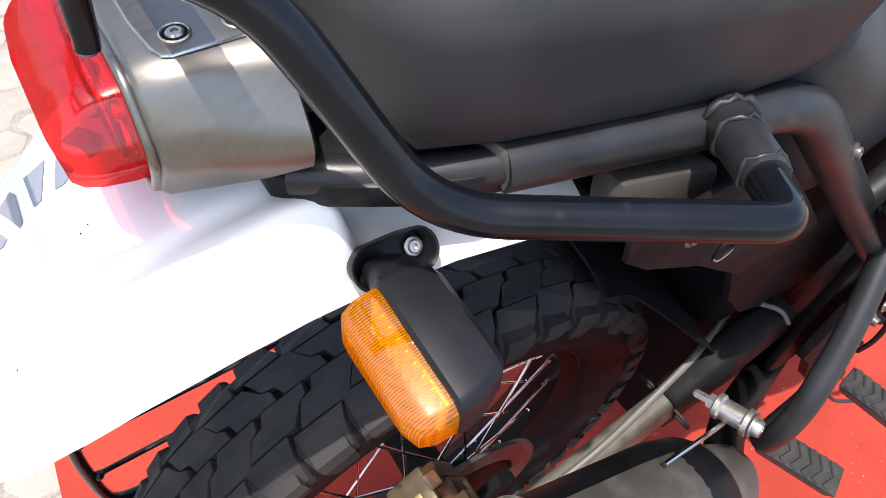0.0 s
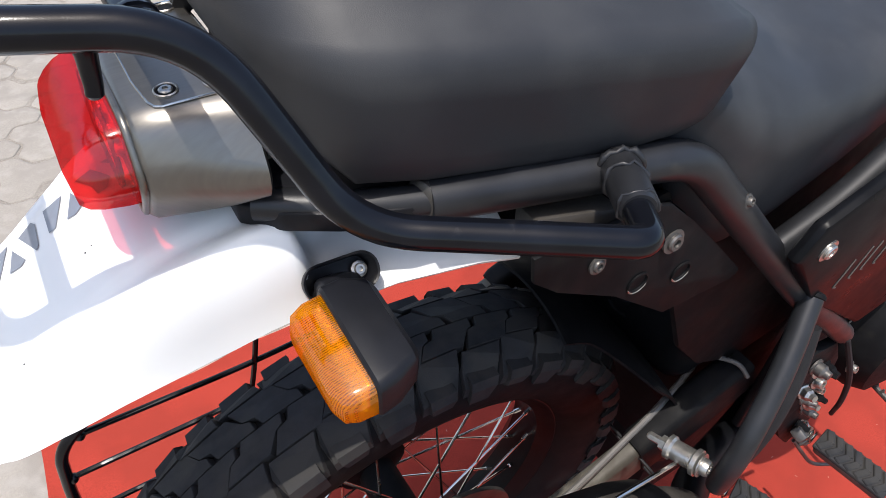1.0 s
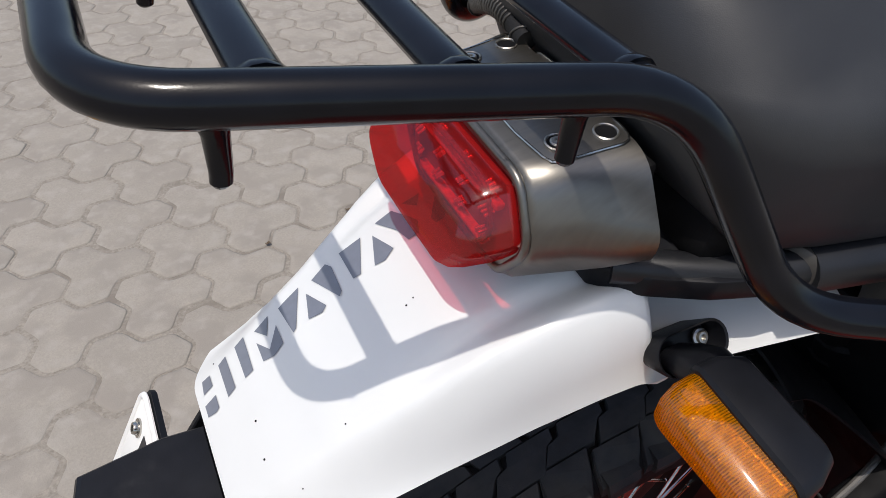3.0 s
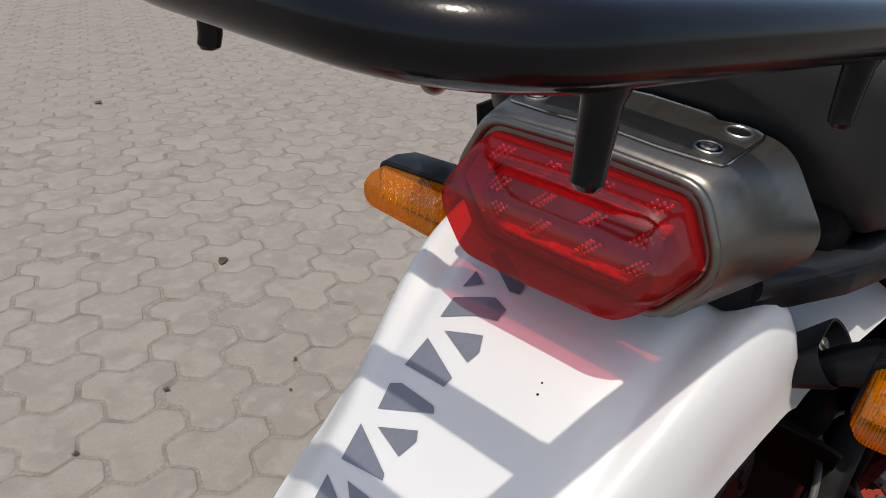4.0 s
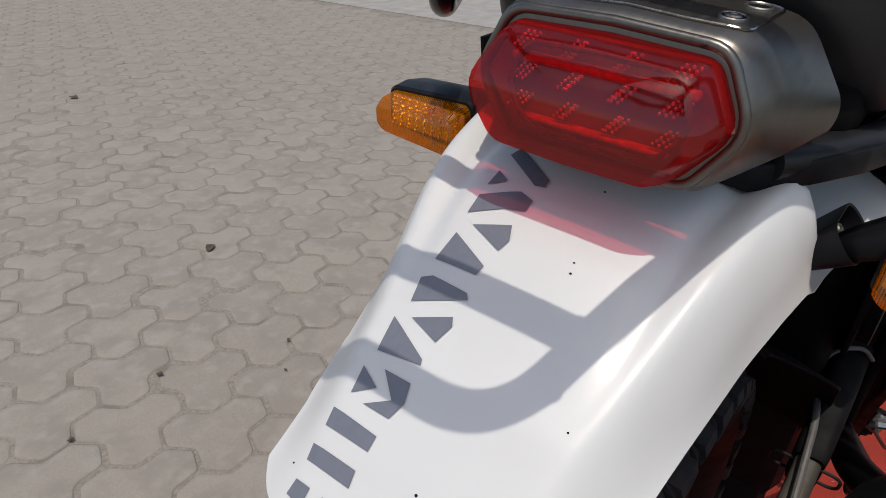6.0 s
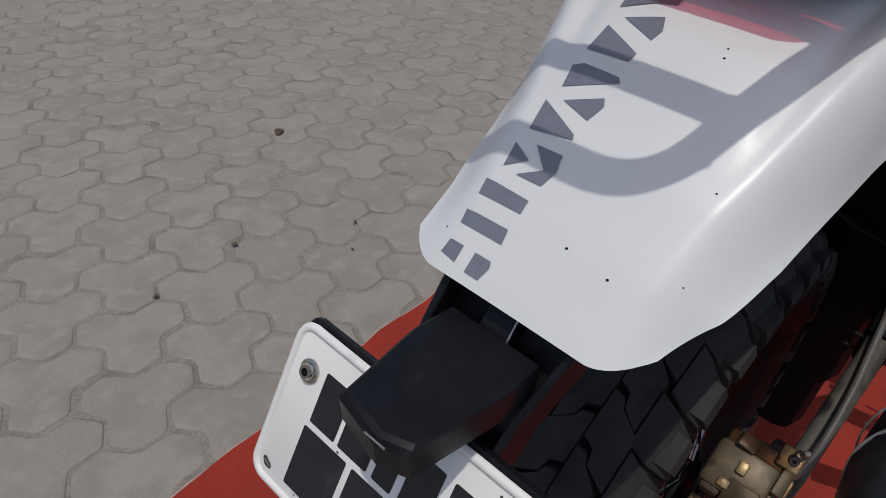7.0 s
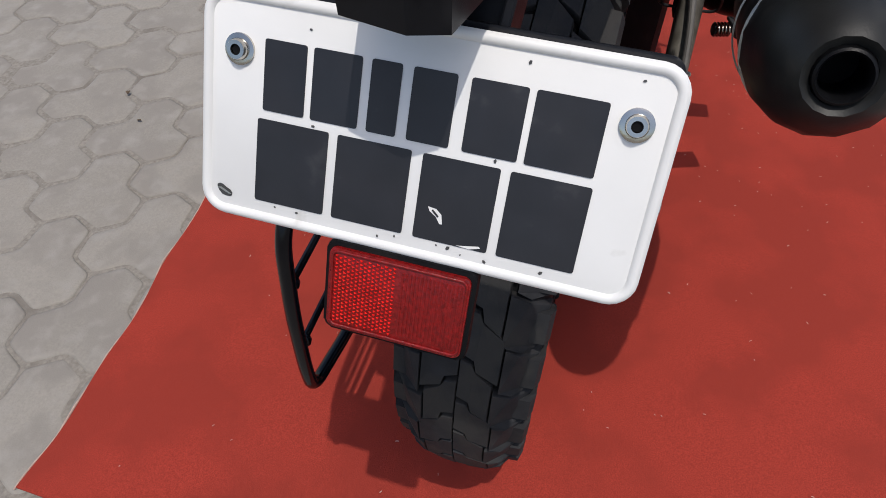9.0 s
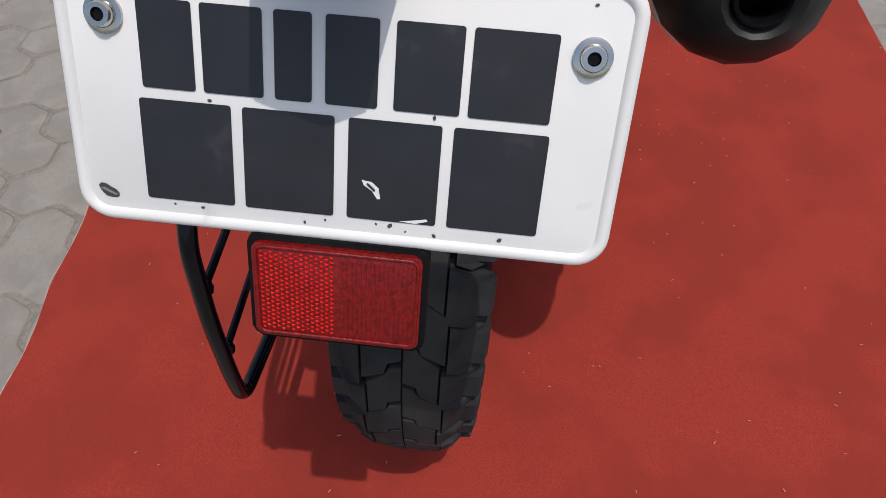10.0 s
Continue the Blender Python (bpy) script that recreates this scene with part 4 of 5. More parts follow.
        loft(bm, [[(x - out * 0.45, y - half, z + out * 0.35), (x - out * 0.45, y + half, z + out * 0.35), (x + 0.014, y + half, z - 0.012), (x + 0.014, y - half, z - 0.012)] for (x, z), y in zip(spine, ys)])
        bmesh.ops.bevel(bm, geom=bm.edges[:], offset=0.0008, segments=1, affect="EDGES", profile=0.5)
        part("rib", bm, PLASTIC, arm, sharp=30)
    # thin pale strip paints the sun's glint on the middle rib's edge
    edge = [Vector((x - 0.0045, -0.0042, z + 0.0036)) for x, z in spine[:3]]
    part("worn_edge", sweep(bmesh.new(), edge, 0.0006, 6), ZINC, arm, "painted highlight along the middle rib's edge")
    # lamp box over the plate
    bm = bmesh.new()
    top = [(-0.298, 0.027), (-0.322, 0.029), (-0.369, 0.023), (-0.374, -0.003), (-0.369, -0.017), (-0.320, -0.025), (-0.298, -0.025)]
    rings = []
    for z, k, dx in ((0.7370, 0.90, 0.004), (0.7395, 0.985, 0.001), (0.7540, 1.0, 0.0), (0.7570, 0.975, 0.001), (0.7580, 0.93, 0.002)):
        rings.append([(-0.335 + (x + 0.335) * k + dx, 0.001 + y * k, z) for x, y in top])
    loft(bm, rings)
    lamp = part("plate_lamp", bm, PLASTIC, BIKE, "faceted black plate lamp box", sharp=20)
    # short pale strip paints the highlight on the box's front top edge
    part("worn_edge", sweep(bmesh.new(), [(-0.3735, 0.0035, 0.7560), (-0.3733, -0.0075, 0.7560)], 0.0005, 6), ZINC, lamp, "painted highlight on the front edge")
    # reflector
    R = Matrix(((0, 0.38, -0.925, -0.3835), (-1, 0, 0, 0.002), (0, 0.925, 0.38, 0.611), (0, 0, 0, 1)))
    bm = prism(bmesh.new(), rounded(0.0700, 0.0465, 0.004), 0.007, R @ pose(0, 0, -0.007), 0.0012)
    ref = part("reflector", bm, MATT, BIKE, "black-framed rectangular red rear reflector", sharp=30)
    bm = prism(bmesh.new(), rounded(0.0655, 0.0418, 0.003), 0.0024, R @ pose(0, 0, -0.0002), 0.0008)
    face = part("reflector_face", bm, REDREFLECT2, ref, "dark red moulded reflector face", sharp=30)
    bm = bmesh.new()
    for i in range(15):
        for j in range(18):
            u, v = -0.0292 + 0.00195 * i, -0.0172 + 0.00202 * j + (0.00101 if i % 2 else 0.0)
            if v < 0.0175:
                lathe(bm, [(0.00108, 0.0), (0.00020, 0.0007)], R @ pose(u, v, 0.0021, 0, 0, 15 * ((i + j) % 3)), 3)
    tagged(part("prism_field", bm, REDREFLECT, face, "bright red honeycomb prisms", smooth=False), kind="stuff")
    bm = bmesh.new()
    for i in range(16):
        block(bm, (0.0009, 0.0330, 0.0006), R @ pose(0.0022 + 0.0018 * i, 0.0, 0.0023), 0.0)
    tagged(part("flute", bm, REDREFLECT2, face, "fine upright flutes", smooth=False), kind="stuff")
    rim = [R @ Vector((x, y, 0.0022)) for x, y in rounded(0.0625, 0.0388, 0.003, 4)]
    part("border", sweep(bmesh.new(), rim + rim[:2], 0.0008, 6), REDREFLECT2, face, "raised dark red border", sharp=80)
    return ob


plate()

# rear wheel
AXLE = Vector((0.030, 0.0, 0.325))
WHEEL = along(AXLE, (0, 1, 0))


def rear_wheel():
    # rim
    prof = [(0.205, -0.024), (0.214, -0.030), (0.222, -0.040), (0.2255, -0.040), (0.2265, -0.036), (0.2265, 0.036), (0.2255, 0.040), (0.222, 0.040), (0.214, 0.030), (0.205, 0.024), (0.203, 0.0)]
    wheel = part("rear_wheel", lathe(bmesh.new(), prof, WHEEL, 72, True), MUFFLER, BIKE, "black spoked steel wheel with a block-tread tyre")
    # tyre carcass
    prof = [(0.2225, -0.036), (0.232, -0.050), (0.255, -0.0610), (0.278, -0.0630), (0.293, -0.0600), (0.3060, -0.050), (0.3145, -0.032), (0.3185, 0.0),
            (0.3145, 0.032), (0.3060, 0.050), (0.293, 0.0600), (0.278, 0.0630), (0.255, 0.0610), (0.232, 0.050), (0.2225, 0.036), (0.2235, 0.0)]
    
    def narrow(bm):
        """The tyre is slightly narrower than its profile and sits off the rim's middle."""
        for v in bm.verts:
            v.co.y = v.co.y * 0.905 - 0.0065
        return bm

    tyre = part("tyre", narrow(lathe(bmesh.new(), prof, WHEEL, 96, True)), SIDEWALL, wheel, "dusty black block-tread tyre")
    # tread blocks: slanted, stepped blocks in four staggered rows, and notched lugs on the shoulders
    bm = bmesh.new()
    n = 42
    pitch = 2 * math.pi / n
    rt = random.Random(4)

    def surf(y):
        a = abs(y) / 0.063
        return 0.3250 - 0.0045 * a ** 2 - 0.0225 * a ** 5

    def tread(outline, deep=0.0095):
        """A block from (angle, y) corners, with slightly drawn-in walls."""
        ca = sum(p[0] for p in outline) / len(outline)
        cy = sum(p[1] for p in outline) / len(outline)
        wear = rt.uniform(-0.0006, 0.0003)
        lo, mid, hi = [], [], []
        for a, y in outline:
            for lst, dr, ins in ((lo, -deep, 1.05), (mid, -0.0010, 0.995), (hi, 0.0, 0.972)):
                aa, yy = ca + (a - ca) * ins, cy + (y - cy) * ins
                r = surf(y) + dr + wear
                lst.append(bm.verts.new(AXLE + Vector((r * math.cos(aa), yy, r * math.sin(aa)))))
        bm.faces.new(hi)
        q = len(hi)
        for low, high in ((lo, mid), (mid, hi)):
            for k in range(q):
                bm.faces.new((low[k], low[(k + 1) % q], high[(k + 1) % q], high[k]))

    for side in (-1, 1):
        for k in range(n):
            a0 = pitch * (k + (0.0 if side < 0 else 0.5))
            h, f, e = 0.472 * pitch, 0.34 * pitch, 0.0005
            z = 0.0022 if k % 2 else -0.0022
            # inner block: its groove runs aslant, with a step near the middle of the tread
            tread([(a0 - h - f, side * e), (a0 + h - f - 0.10 * pitch, side * e), (a0 + h - f, side * 0.012), (a0 + h - 0.10 * pitch, side * 0.0150), (a0 + h + 0.12 * pitch, side * (0.0326 + z)),
                   (a0 - h + 0.12 * pitch, side * (0.0326 + z)), (a0 - h - 0.14 * pitch, side * 0.0150), (a0 - h - f + 0.04 * pitch, side * 0.0110)])
            # outer block, staggered by a third of the pitch
            b0 = a0 + 0.36 * pitch
            tread([(b0 - h - 0.06 * pitch, side * (0.0340 + z)), (b0 + h - 0.06 * pitch, side * (0.0340 + z)), (b0 + h + 0.05 * pitch, side * 0.0480), (b0 + h * 0.86 + 0.12 * pitch, side * 0.0632), (b0 - h * 0.80 + 0.10 * pitch, side * 0.0632),
                   (b0 - h + 0.05 * pitch, side * 0.0480)], 0.0110)
    for side in (-1, 1):
        for k in range(n):
            a0 = pitch * (k + (0.0 if side < 0 else 0.5) + 0.46)
            long = k % 2
            rows = []
            for e in (-1, 1):
                h = pitch * (0.34 if long else 0.30)
                rows.append([AXLE + Vector((r * math.cos(a0 + e * h * w), side * y, r * math.sin(a0 + e * h * w))) for r, y, w in
                             ((0.3075, 0.0520, 1.0), (0.3062, 0.0655, 1.0), (0.2960, 0.0690, 1.0), (0.2760 if long else 0.2850, 0.0674, 0.78), (0.2780, 0.0590, 0.78))])
            loft(bm, rows)
    tagged(part("tread_block", narrow(bm), RUBBER, wheel, "chunky angled tread blocks", smooth=False), kind="stuff")
    # hub
    part("hub", lathe(bmesh.new(), [(0.030, -0.062), (0.046, -0.058), (0.046, -0.050), (0.026, -0.042), (0.024, 0.042), (0.046, 0.050), (0.046, 0.060), (0.030, 0.064)], WHEEL, 40), MATT, wheel,
         "dark cast wheel hub")
    # spokes
    bm = None
    for k in range(36):
        side = 1 if k % 2 else -1
        lead = 1 if (k // 2) % 2 else -1
        a = 2 * math.pi * k / 36
        b = a + lead * radians(62)
        p = AXLE + Vector((0.042 * math.cos(b), side * 0.054, 0.042 * math.sin(b)))
        q = AXLE + Vector((0.2075 * math.cos(a), side * 0.010, 0.2075 * math.sin(a)))
        bm = sweep(bmesh.new(), [p, p.lerp(q, 0.93), p.lerp(q, 0.935), q], [0.0017, 0.0017, 0.0028, 0.0030], 8)
        part("spoke", bm, STEEL, wheel)
    # brake disc
    part("brake_disc", lathe(bmesh.new(), [(0.088, -0.0025), (0.119, -0.0025), (0.119, 0.0025), (0.088, 0.0025)], along(AXLE + Vector((0, -0.080, 0)), (0, 1, 0)), 64, True), DARKSTEEL, wheel, "brown-tinged steel brake disc")
    part("disc_carrier", lathe(bmesh.new(), [(0.030, -0.003), (0.090, -0.003), (0.090, 0.003), (0.030, 0.003)], along(AXLE + Vector((0, -0.075, 0)), (0, 1, 0)), 40, True), MATT, wheel)
    # axle
    bm = lathe(bmesh.new(), [(0.009, -0.150), (0.009, 0.150)], WHEEL, 16)
    lathe(bm, [(0.0105, -0.154), (0.0105, -0.140)], WHEEL, 6)
    lathe(bm, [(0.0105, 0.140), (0.0105, 0.154)], WHEEL, 6)
    part("axle", bm, ZINC, wheel, "plated axle and nuts", sharp=20)
    return wheel


rear_wheel()


def caliper():
    C = Matrix.Translation((-0.022, -0.102, 0.462)) @ Euler((0, radians(-35), 0)).to_matrix().to_4x4() @ Matrix.Scale(0.88, 4)
    bm = bmesh.new()
    block(bm, (0.085, 0.040, 0.050), C @ pose(0, -0.012, 0), 0.004, 2)
    block(bm, (0.070, 0.020, 0.055), C @ pose(0.004, 0.020, 0.004), 0.004, 2)
    block(bm, (0.050, 0.060, 0.018), C @ pose(0, 0.004, 0.026), 0.005)
    ob = part("brake_caliper", bm, SHADEGOLD, BIKE, "gold rear brake caliper, body darkened to stand for shade", sharp=30)
    # lugs in the lighter gold paint the caliper's lit facets
    for dx, dy, dz, sx, sy, sz in ((-0.046, 0.022, -0.012, 0.020, 0.022, 0.018), (-0.046, -0.024, -0.012, 0.020, 0.024, 0.018), (0.040, -0.026, 0.018, 0.022, 0.022, 0.026), (0.010, -0.034, 0.006, 0.030, 0.010, 0.030), (-0.014, -0.016, 0.036, 0.012, 0.012, 0.009), (0.006, 0.004, 0.037, 0.014, 0.010, 0.007), (-0.016, 0.012, 0.035, 0.010, 0.012, 0.008)):
        part("lug", block(bmesh.new(), (sx, sy, sz), C @ pose(dx, dy, dz), 0.0022), GOLD, ob, "gold lug left lighter for its lit face", sharp=30)
    for dx, dy, dz, sx, sy, sz, tilt in ((0.018, -0.030, 0.026, 0.034, 0.012, 0.010, 12), (-0.020, -0.006, 0.036, 0.026, 0.030, 0.007, -10), (0.030, 0.012, 0.034, 0.016, 0.018, 0.012, 18),
                                         (-0.004, -0.036, -0.016, 0.044, 0.006, 0.012, 0), (0.036, -0.012, -0.014, 0.018, 0.030, 0.014, 25)):
        part("casting_rib", block(bmesh.new(), (sx, sy, sz), C @ pose(dx, dy, dz, tilt, tilt * 0.6, 0), 0.0018), SHADEGOLD, ob, "cast rib in shade-darkened gold", sharp=30)
    for dx, dy in ((-0.047, 0.024), (-0.047, -0.026), (0.041, -0.028)):
        part("guide_pin", lathe(bmesh.new(), [(0.0052, 0.0), (0.0052, 0.005), (0.0040, 0.007), (0.0022, 0.007), (0.0018, 0.003)], C @ along((dx, dy, -0.002 if dx < 0 else 0.031), (-0.4, -0.2, 1)), 12), DARKSTEEL, ob, "dark guide pin")
    part("bleed_nipple", lathe(bmesh.new(), [(0.005, 0), (0.005, 0.006), (0.003, 0.007), (0.003, 0.016)], C @ along((0.046, -0.030, 0.030), (0.3, -0.3, 1)), 12), ZINC, ob)
    part("pad_pin", sweep(bmesh.new(), [C @ Vector((-0.050, -0.036, -0.010)), C @ Vector((-0.050, 0.034, -0.010))], 0.0042, 12), DARKSTEEL, ob)
    bm = block(bmesh.new(), (0.150, 0.014, 0.030), pose(0.020, -0.112, 0.385, 0, -55, 0), 0.005)
    part("caliper_bracket", bm, MATT, ob, "black caliper bracket")
    return ob


caliper()


def swingarm():
    first = None
    for s in (-1, 1):
        bm = bmesh.new()
        rings = []
        for x, z, h, w in ((-0.040, 0.296, 0.020, 0.011), (0.03, 0.330, 0.026, 0.012), (0.10, 0.365, 0.029, 0.0125), (0.235, 0.437, 0.031, 0.013), (0.36, 0.490, 0.032, 0.013), (0.41, 0.508, 0.030, 0.013)):
            rings.append([(x - b * 0.45, s * (0.128 + 0.011 * smoothstep(0.0, 0.16, x)) + a, z + b) for a, b in rounded(2 * w, 2 * h, 0.008, 3)])
        loft(bm, rings)
        arm = part("swingarm", bm, SWING, BIKE, "dusty grey box-section swingarm", sharp=40)
        bm = block(bmesh.new(), (0.105, 0.030, 0.064), pose(0.004, s * 0.1285, 0.317, 0, -27, 0), 0.006)
        part("axle_block", bm, MATT, arm, "matt black block over the swingarm's rear end")
        bolt(arm, (0.003, s * 0.141, 0.352), (0, s, 0), 0.0060, 0.008, DARKSTEEL)
        bolt(arm, (-0.028, s * 0.139, 0.300), (0, s, 0), 0.0050, 0.008, ZINC)
        bm = bmesh.new()
        rings = []
        for x, z, h, w in ((0.262, 0.450, 0.0345, 0.0155), (0.270, 0.454, 0.037, 0.0170), (0.36, 0.493, 0.038, 0.0175), (0.415, 0.513, 0.036, 0.0170)):
            rings.append([(x - b * 0.45, s * 0.139 + a, z + b) for a, b in rounded(2 * w, 2 * h, 0.009, 3)])
        loft(bm, rings)
        part("pivot_cover", bm, MATT, arm, "matt black plastic cover over the pivot end", sharp=40)
        first = first or arm
    bm = bmesh.new()
    block(bm, (0.05, 0.24, 0.06), pose(0.44, 0, 0.505, 0, -25, 0), 0.012)
    part("swingarm_brace", bm, MATT, BIKE, "black swingarm cross brace")
    return first


swingarm()


def exhaust():
    a, b = Vector((-0.160, -0.200, 0.629)), Vector((0.200, -0.232, 0.505))
    d = (b - a).normalized()
    M = along(a, d)
    ob = part("muffler", lathe(bmesh.new(), [(0.046, 0.070), (0.054, 0.078), (0.0555, 0.10), (0.0575, 0.315), (0.054, 0.345), (0.036, 0.385), (0.024, 0.405), (0.022, 0.42)], M, 48), MUFFLER, BIKE, "black-painted upswept exhaust muffler")
    part("end_cap", lathe(bmesh.new(), [(0.0180, 0.012), (0.0185, 0.003), (0.0240, -0.001), (0.0280, 0.002), (0.033, 0.007), (0.0425, 0.020), (0.0505, 0.043), (0.0545, 0.066), (0.0560, 0.088), (0.053, 0.092), (0.0180, 0.06)], M, 16, True),
         CAPPAINT, ob, "faceted dusty black end cap", sharp=30)
    part("outlet", lathe(bmesh.new(), [(0.0142, 0.000), (0.0156, -0.0022), (0.0172, -0.0010), (0.0182, 0.004), (0.0180, 0.050), (0.0140, 0.050)], M, 32, True), MUFFLER, ob, "dark outlet pipe")
    part("outlet_bore", lathe(bmesh.new(), [(0.0150, 0.044), (0.0150, 0.0445)], M, 24), MATT, ob, "matt black disc closing the bore")
    part("band", lathe(bmesh.new(), [(0.0550, 0.0905), (0.0568, 0.0912), (0.0568, 0.0925), (0.0555, 0.0935)], M, 48, True), ZINC, ob, "thin worn clamp band")
    part("band", lathe(bmesh.new(), [(0.0592, 0.1485), (0.0606, 0.1490), (0.0606, 0.1505), (0.0592, 0.1510)], M, 48, True), ZINC, ob, "thin bright edge of the heat shield")
    bm = bmesh.new()
    rows = []
    for i in range(19):
        h = 0.15 + 0.275 * i / 18
        k = 0.0600 * math.sqrt(max(0.08, 1 - max(0.0, (h - 0.255) / 0.185) ** 2))
        rows.append([M @ Vector((k * math.cos(t), k * math.sin(t), h)) for t in (radians(60 + 240 * q / 24) for q in range(25))])
    loft(bm, rows, closed=False, caps=False)
    thicken(bm, 0.0022)
    part("heat_shield", bm, SHIELD, ob, "dusty dark brown heat shield", sharp=50)
    bolt(ob, M @ Vector((-0.043, -0.006, 0.352)), M.to_3x3() @ Vector((-0.85, -0.1, 0.5)), 0.0062, 0.005, ZINC)
    tube("header_pipe", [b + d * 0.0, b + d * 0.03 + Vector((0, 0.004, -0.01)), (0.32, -0.190, 0.43), (0.50, -0.150, 0.36), (0.70, -0.10, 0.33)], 0.020, MUFFLER, ob, 0.05, "black exhaust pipe")
    # hanger: bush, stud and stay
    along_bush = Vector((0.18, -0.9, 0.25)).normalized()
    mid = Vector((0.2035, -0.2045, 0.6000))
    bm = lathe(bmesh.new(), [(0.007, -0.017), (0.0118, -0.015), (0.0118, -0.011), (0.0098, -0.009), (0.0098, 0.009), (0.0128, 0.011), (0.0128, 0.015), (0.008, 0.017)], along(mid, along_bush), 22)
    hang = part("hanger_bush", bm, ZINC, BIKE, "plated exhaust hanger bush", sharp=25)
    part("stud", lathe(bmesh.new(), [(0.0075, 0.0), (0.0075, 0.006), (0.0042, 0.0065), (0.0042, 0.018), (0.003, 0.020)], along(mid - along_bush * 0.016, -along_bush), 6), ZINC, hang, sharp=20)
    bolt(hang, mid + along_bush * 0.017, along_bush, 0.008, 0.008, ZINC)
    part("stay", sweep(bmesh.new(), [(0.196, -0.205, 0.592), (0.120, -0.205, 0.600)], 0.0020, 8), STEEL, hang, "bright wire stay")
    return ob


exhaust()


def guard():
    y = 0.130
    outer = [(0.10, y, 0.600), (-0.070, y, 0.582), (-0.170, y, 0.566), (-0.243, y, 0.538), (-0.278, y, 0.500), (-0.287, y, 0.420), (-0.288, y, 0.340), (-0.284, y, 0.302), (-0.205, y, 0.284), (0.02, y, 0.262)]
    g = tube("side_guard", outer, 0.0062, POWDER, BIKE, 0.022, "black tubular side guard beside the wheel", sides=12)
    for pts in ([(-0.262, y, 0.515), (-0.082, y, 0.520), (0.08, y, 0.540)], [(-0.285, y, 0.450), (-0.15, y, 0.458), (0.05, y, 0.475)], [(-0.287, y, 0.375), (-0.14, y, 0.385), (0.05, y, 0.40)],
                [(-0.070, y, 0.582), (-0.078, y, 0.515), (-0.10, y, 0.40), (-0.12, y, 0.28)]):
        tube("guard_rod", pts, 0.0032, POWDER, g, 0.05, sides=8)
    for x, z in ((-0.2845, 0.450), (-0.2865, 0.375), (-0.262, 0.515)):
        part("weld", lathe(bmesh.new(), [(0.0022, -0.0056), (0.0048, -0.0035), (0.0056, 0.0), (0.0046, 0.0037), (0.0020, 0.0056)], along((x + 0.0065, y - 0.001, z), (0.2, 0, 1)), 10), POWDER, g, "small weld lump")
    return g


guard()


def foot_gear():
    hang = tube("footrest_hanger", [(0.300, -0.190, 0.748), (0.262, -0.216, 0.700), (0.218, -0.238, 0.640), (0.226, -0.236, 0.572), (0.290, -0.220, 0.500)], 0.0100, FRAME, BIKE, 0.05, "black tubular footrest hanger")
    part("tube_cap", lathe(bmesh.new(), [(0.0100, 0.0), (0.0112, 0.001), (0.0112, 0.004), (0.0090, 0.006), (0.0078, 0.002)], along((0.300, -0.190, 0.747), (0.62, 0.42, 0.68)), 20), MATT, hang, "open black tube end")
    tube("sleeve", [(0.330, -0.196, 0.700), (0.318, -0.214, 0.650), (0.300, -0.226, 0.590), (0.285, -0.224, 0.520)], 0.0080, RUBBER2, hang, 0.04, "glossy black rubber sleeve")
    bm = prism(bmesh.new(), [(0.385, 0.670), (0.430, 0.680), (0.520, 0.640), (0.560, 0.430), (0.470, 0.380), (0.425, 0.420), (0.405, 0.560)], 0.010,
               Matrix(((1, 0, 0, 0), (0, 0, -1, -0.160), (0, 1, 0, 0), (0, 0, 0, 1))), 0.003)
    cast = part("rear_bracket", bm, MATT, BIKE, "matt black cast bracket behind the footrest", sharp=30)
    for x, z, r in ((0.470, 0.539, 0.0075), (0.499, 0.498, 0.0075), (0.525, 0.466, 0.0055), (0.531, 0.425, 0.0060), (0.600, 0.462, 0.0060)):
        bolt(cast, (x, -0.192, z), (0, -1, 0.35), r, 0.010, ZINC)
    bm = prism(bmesh.new(), [(0.395, 0.600), (0.470, 0.590), (0.520, 0.530), (0.560, 0.440), (0.628, 0.320), (0.608, 0.262), (0.545, 0.330), (0.470, 0.430), (0.400, 0.500)], 0.012,
               Matrix(((1, 0, 0, 0), (0, 0, -1, -0.180), (0, 1, 0, 0), (0, 0, 0, 1))), 0.003)
    part("footrest_plate", bm, MATT, cast, "black cast footrest plate", sharp=30)
    for x, z in ((0.560, 0.350), (0.585, 0.320), (0.610, 0.300)):
        part("link", block(bmesh.new(), (0.030, 0.020, 0.016), pose(x, -0.205, z, 20, 30, 10), 0.004), DARKSTEEL, cast, "dark steel pivot link")
    rc = random.Random(21)
    for k in range(11):
        u = k / 10
        p = (0.45 + 0.16 * u + rc.uniform(-0.014, 0.014), -0.194, 0.560 - 0.27 * u + rc.uniform(-0.02, 0.02))
        r = rc.uniform(0.0055, 0.0095)
        d = (rc.uniform(-0.25, 0.25), -1, rc.uniform(0.0, 0.5))
        bm = lathe(bmesh.new(), [(r * 1.3, 0.0), (r * 1.3, 0.002), (r, 0.003), (r, 0.010), (r * 0.7, 0.013), (r * 0.6, 0.018)], along(p, d), 6 if k % 3 else 16)
        part("fitting", bm, (DARKSTEEL, MATT, ZINC)[k % 3], cast, "small dark steel nut and stud", sharp=25)
    tube("pedal_cable", [(0.470, -0.196, 0.600), (0.520, -0.214, 0.520), (0.585, -0.214, 0.420), (0.640, -0.206, 0.340)], 0.0035, RUBBER2, cast, 0.05, "thin black cable", 8)
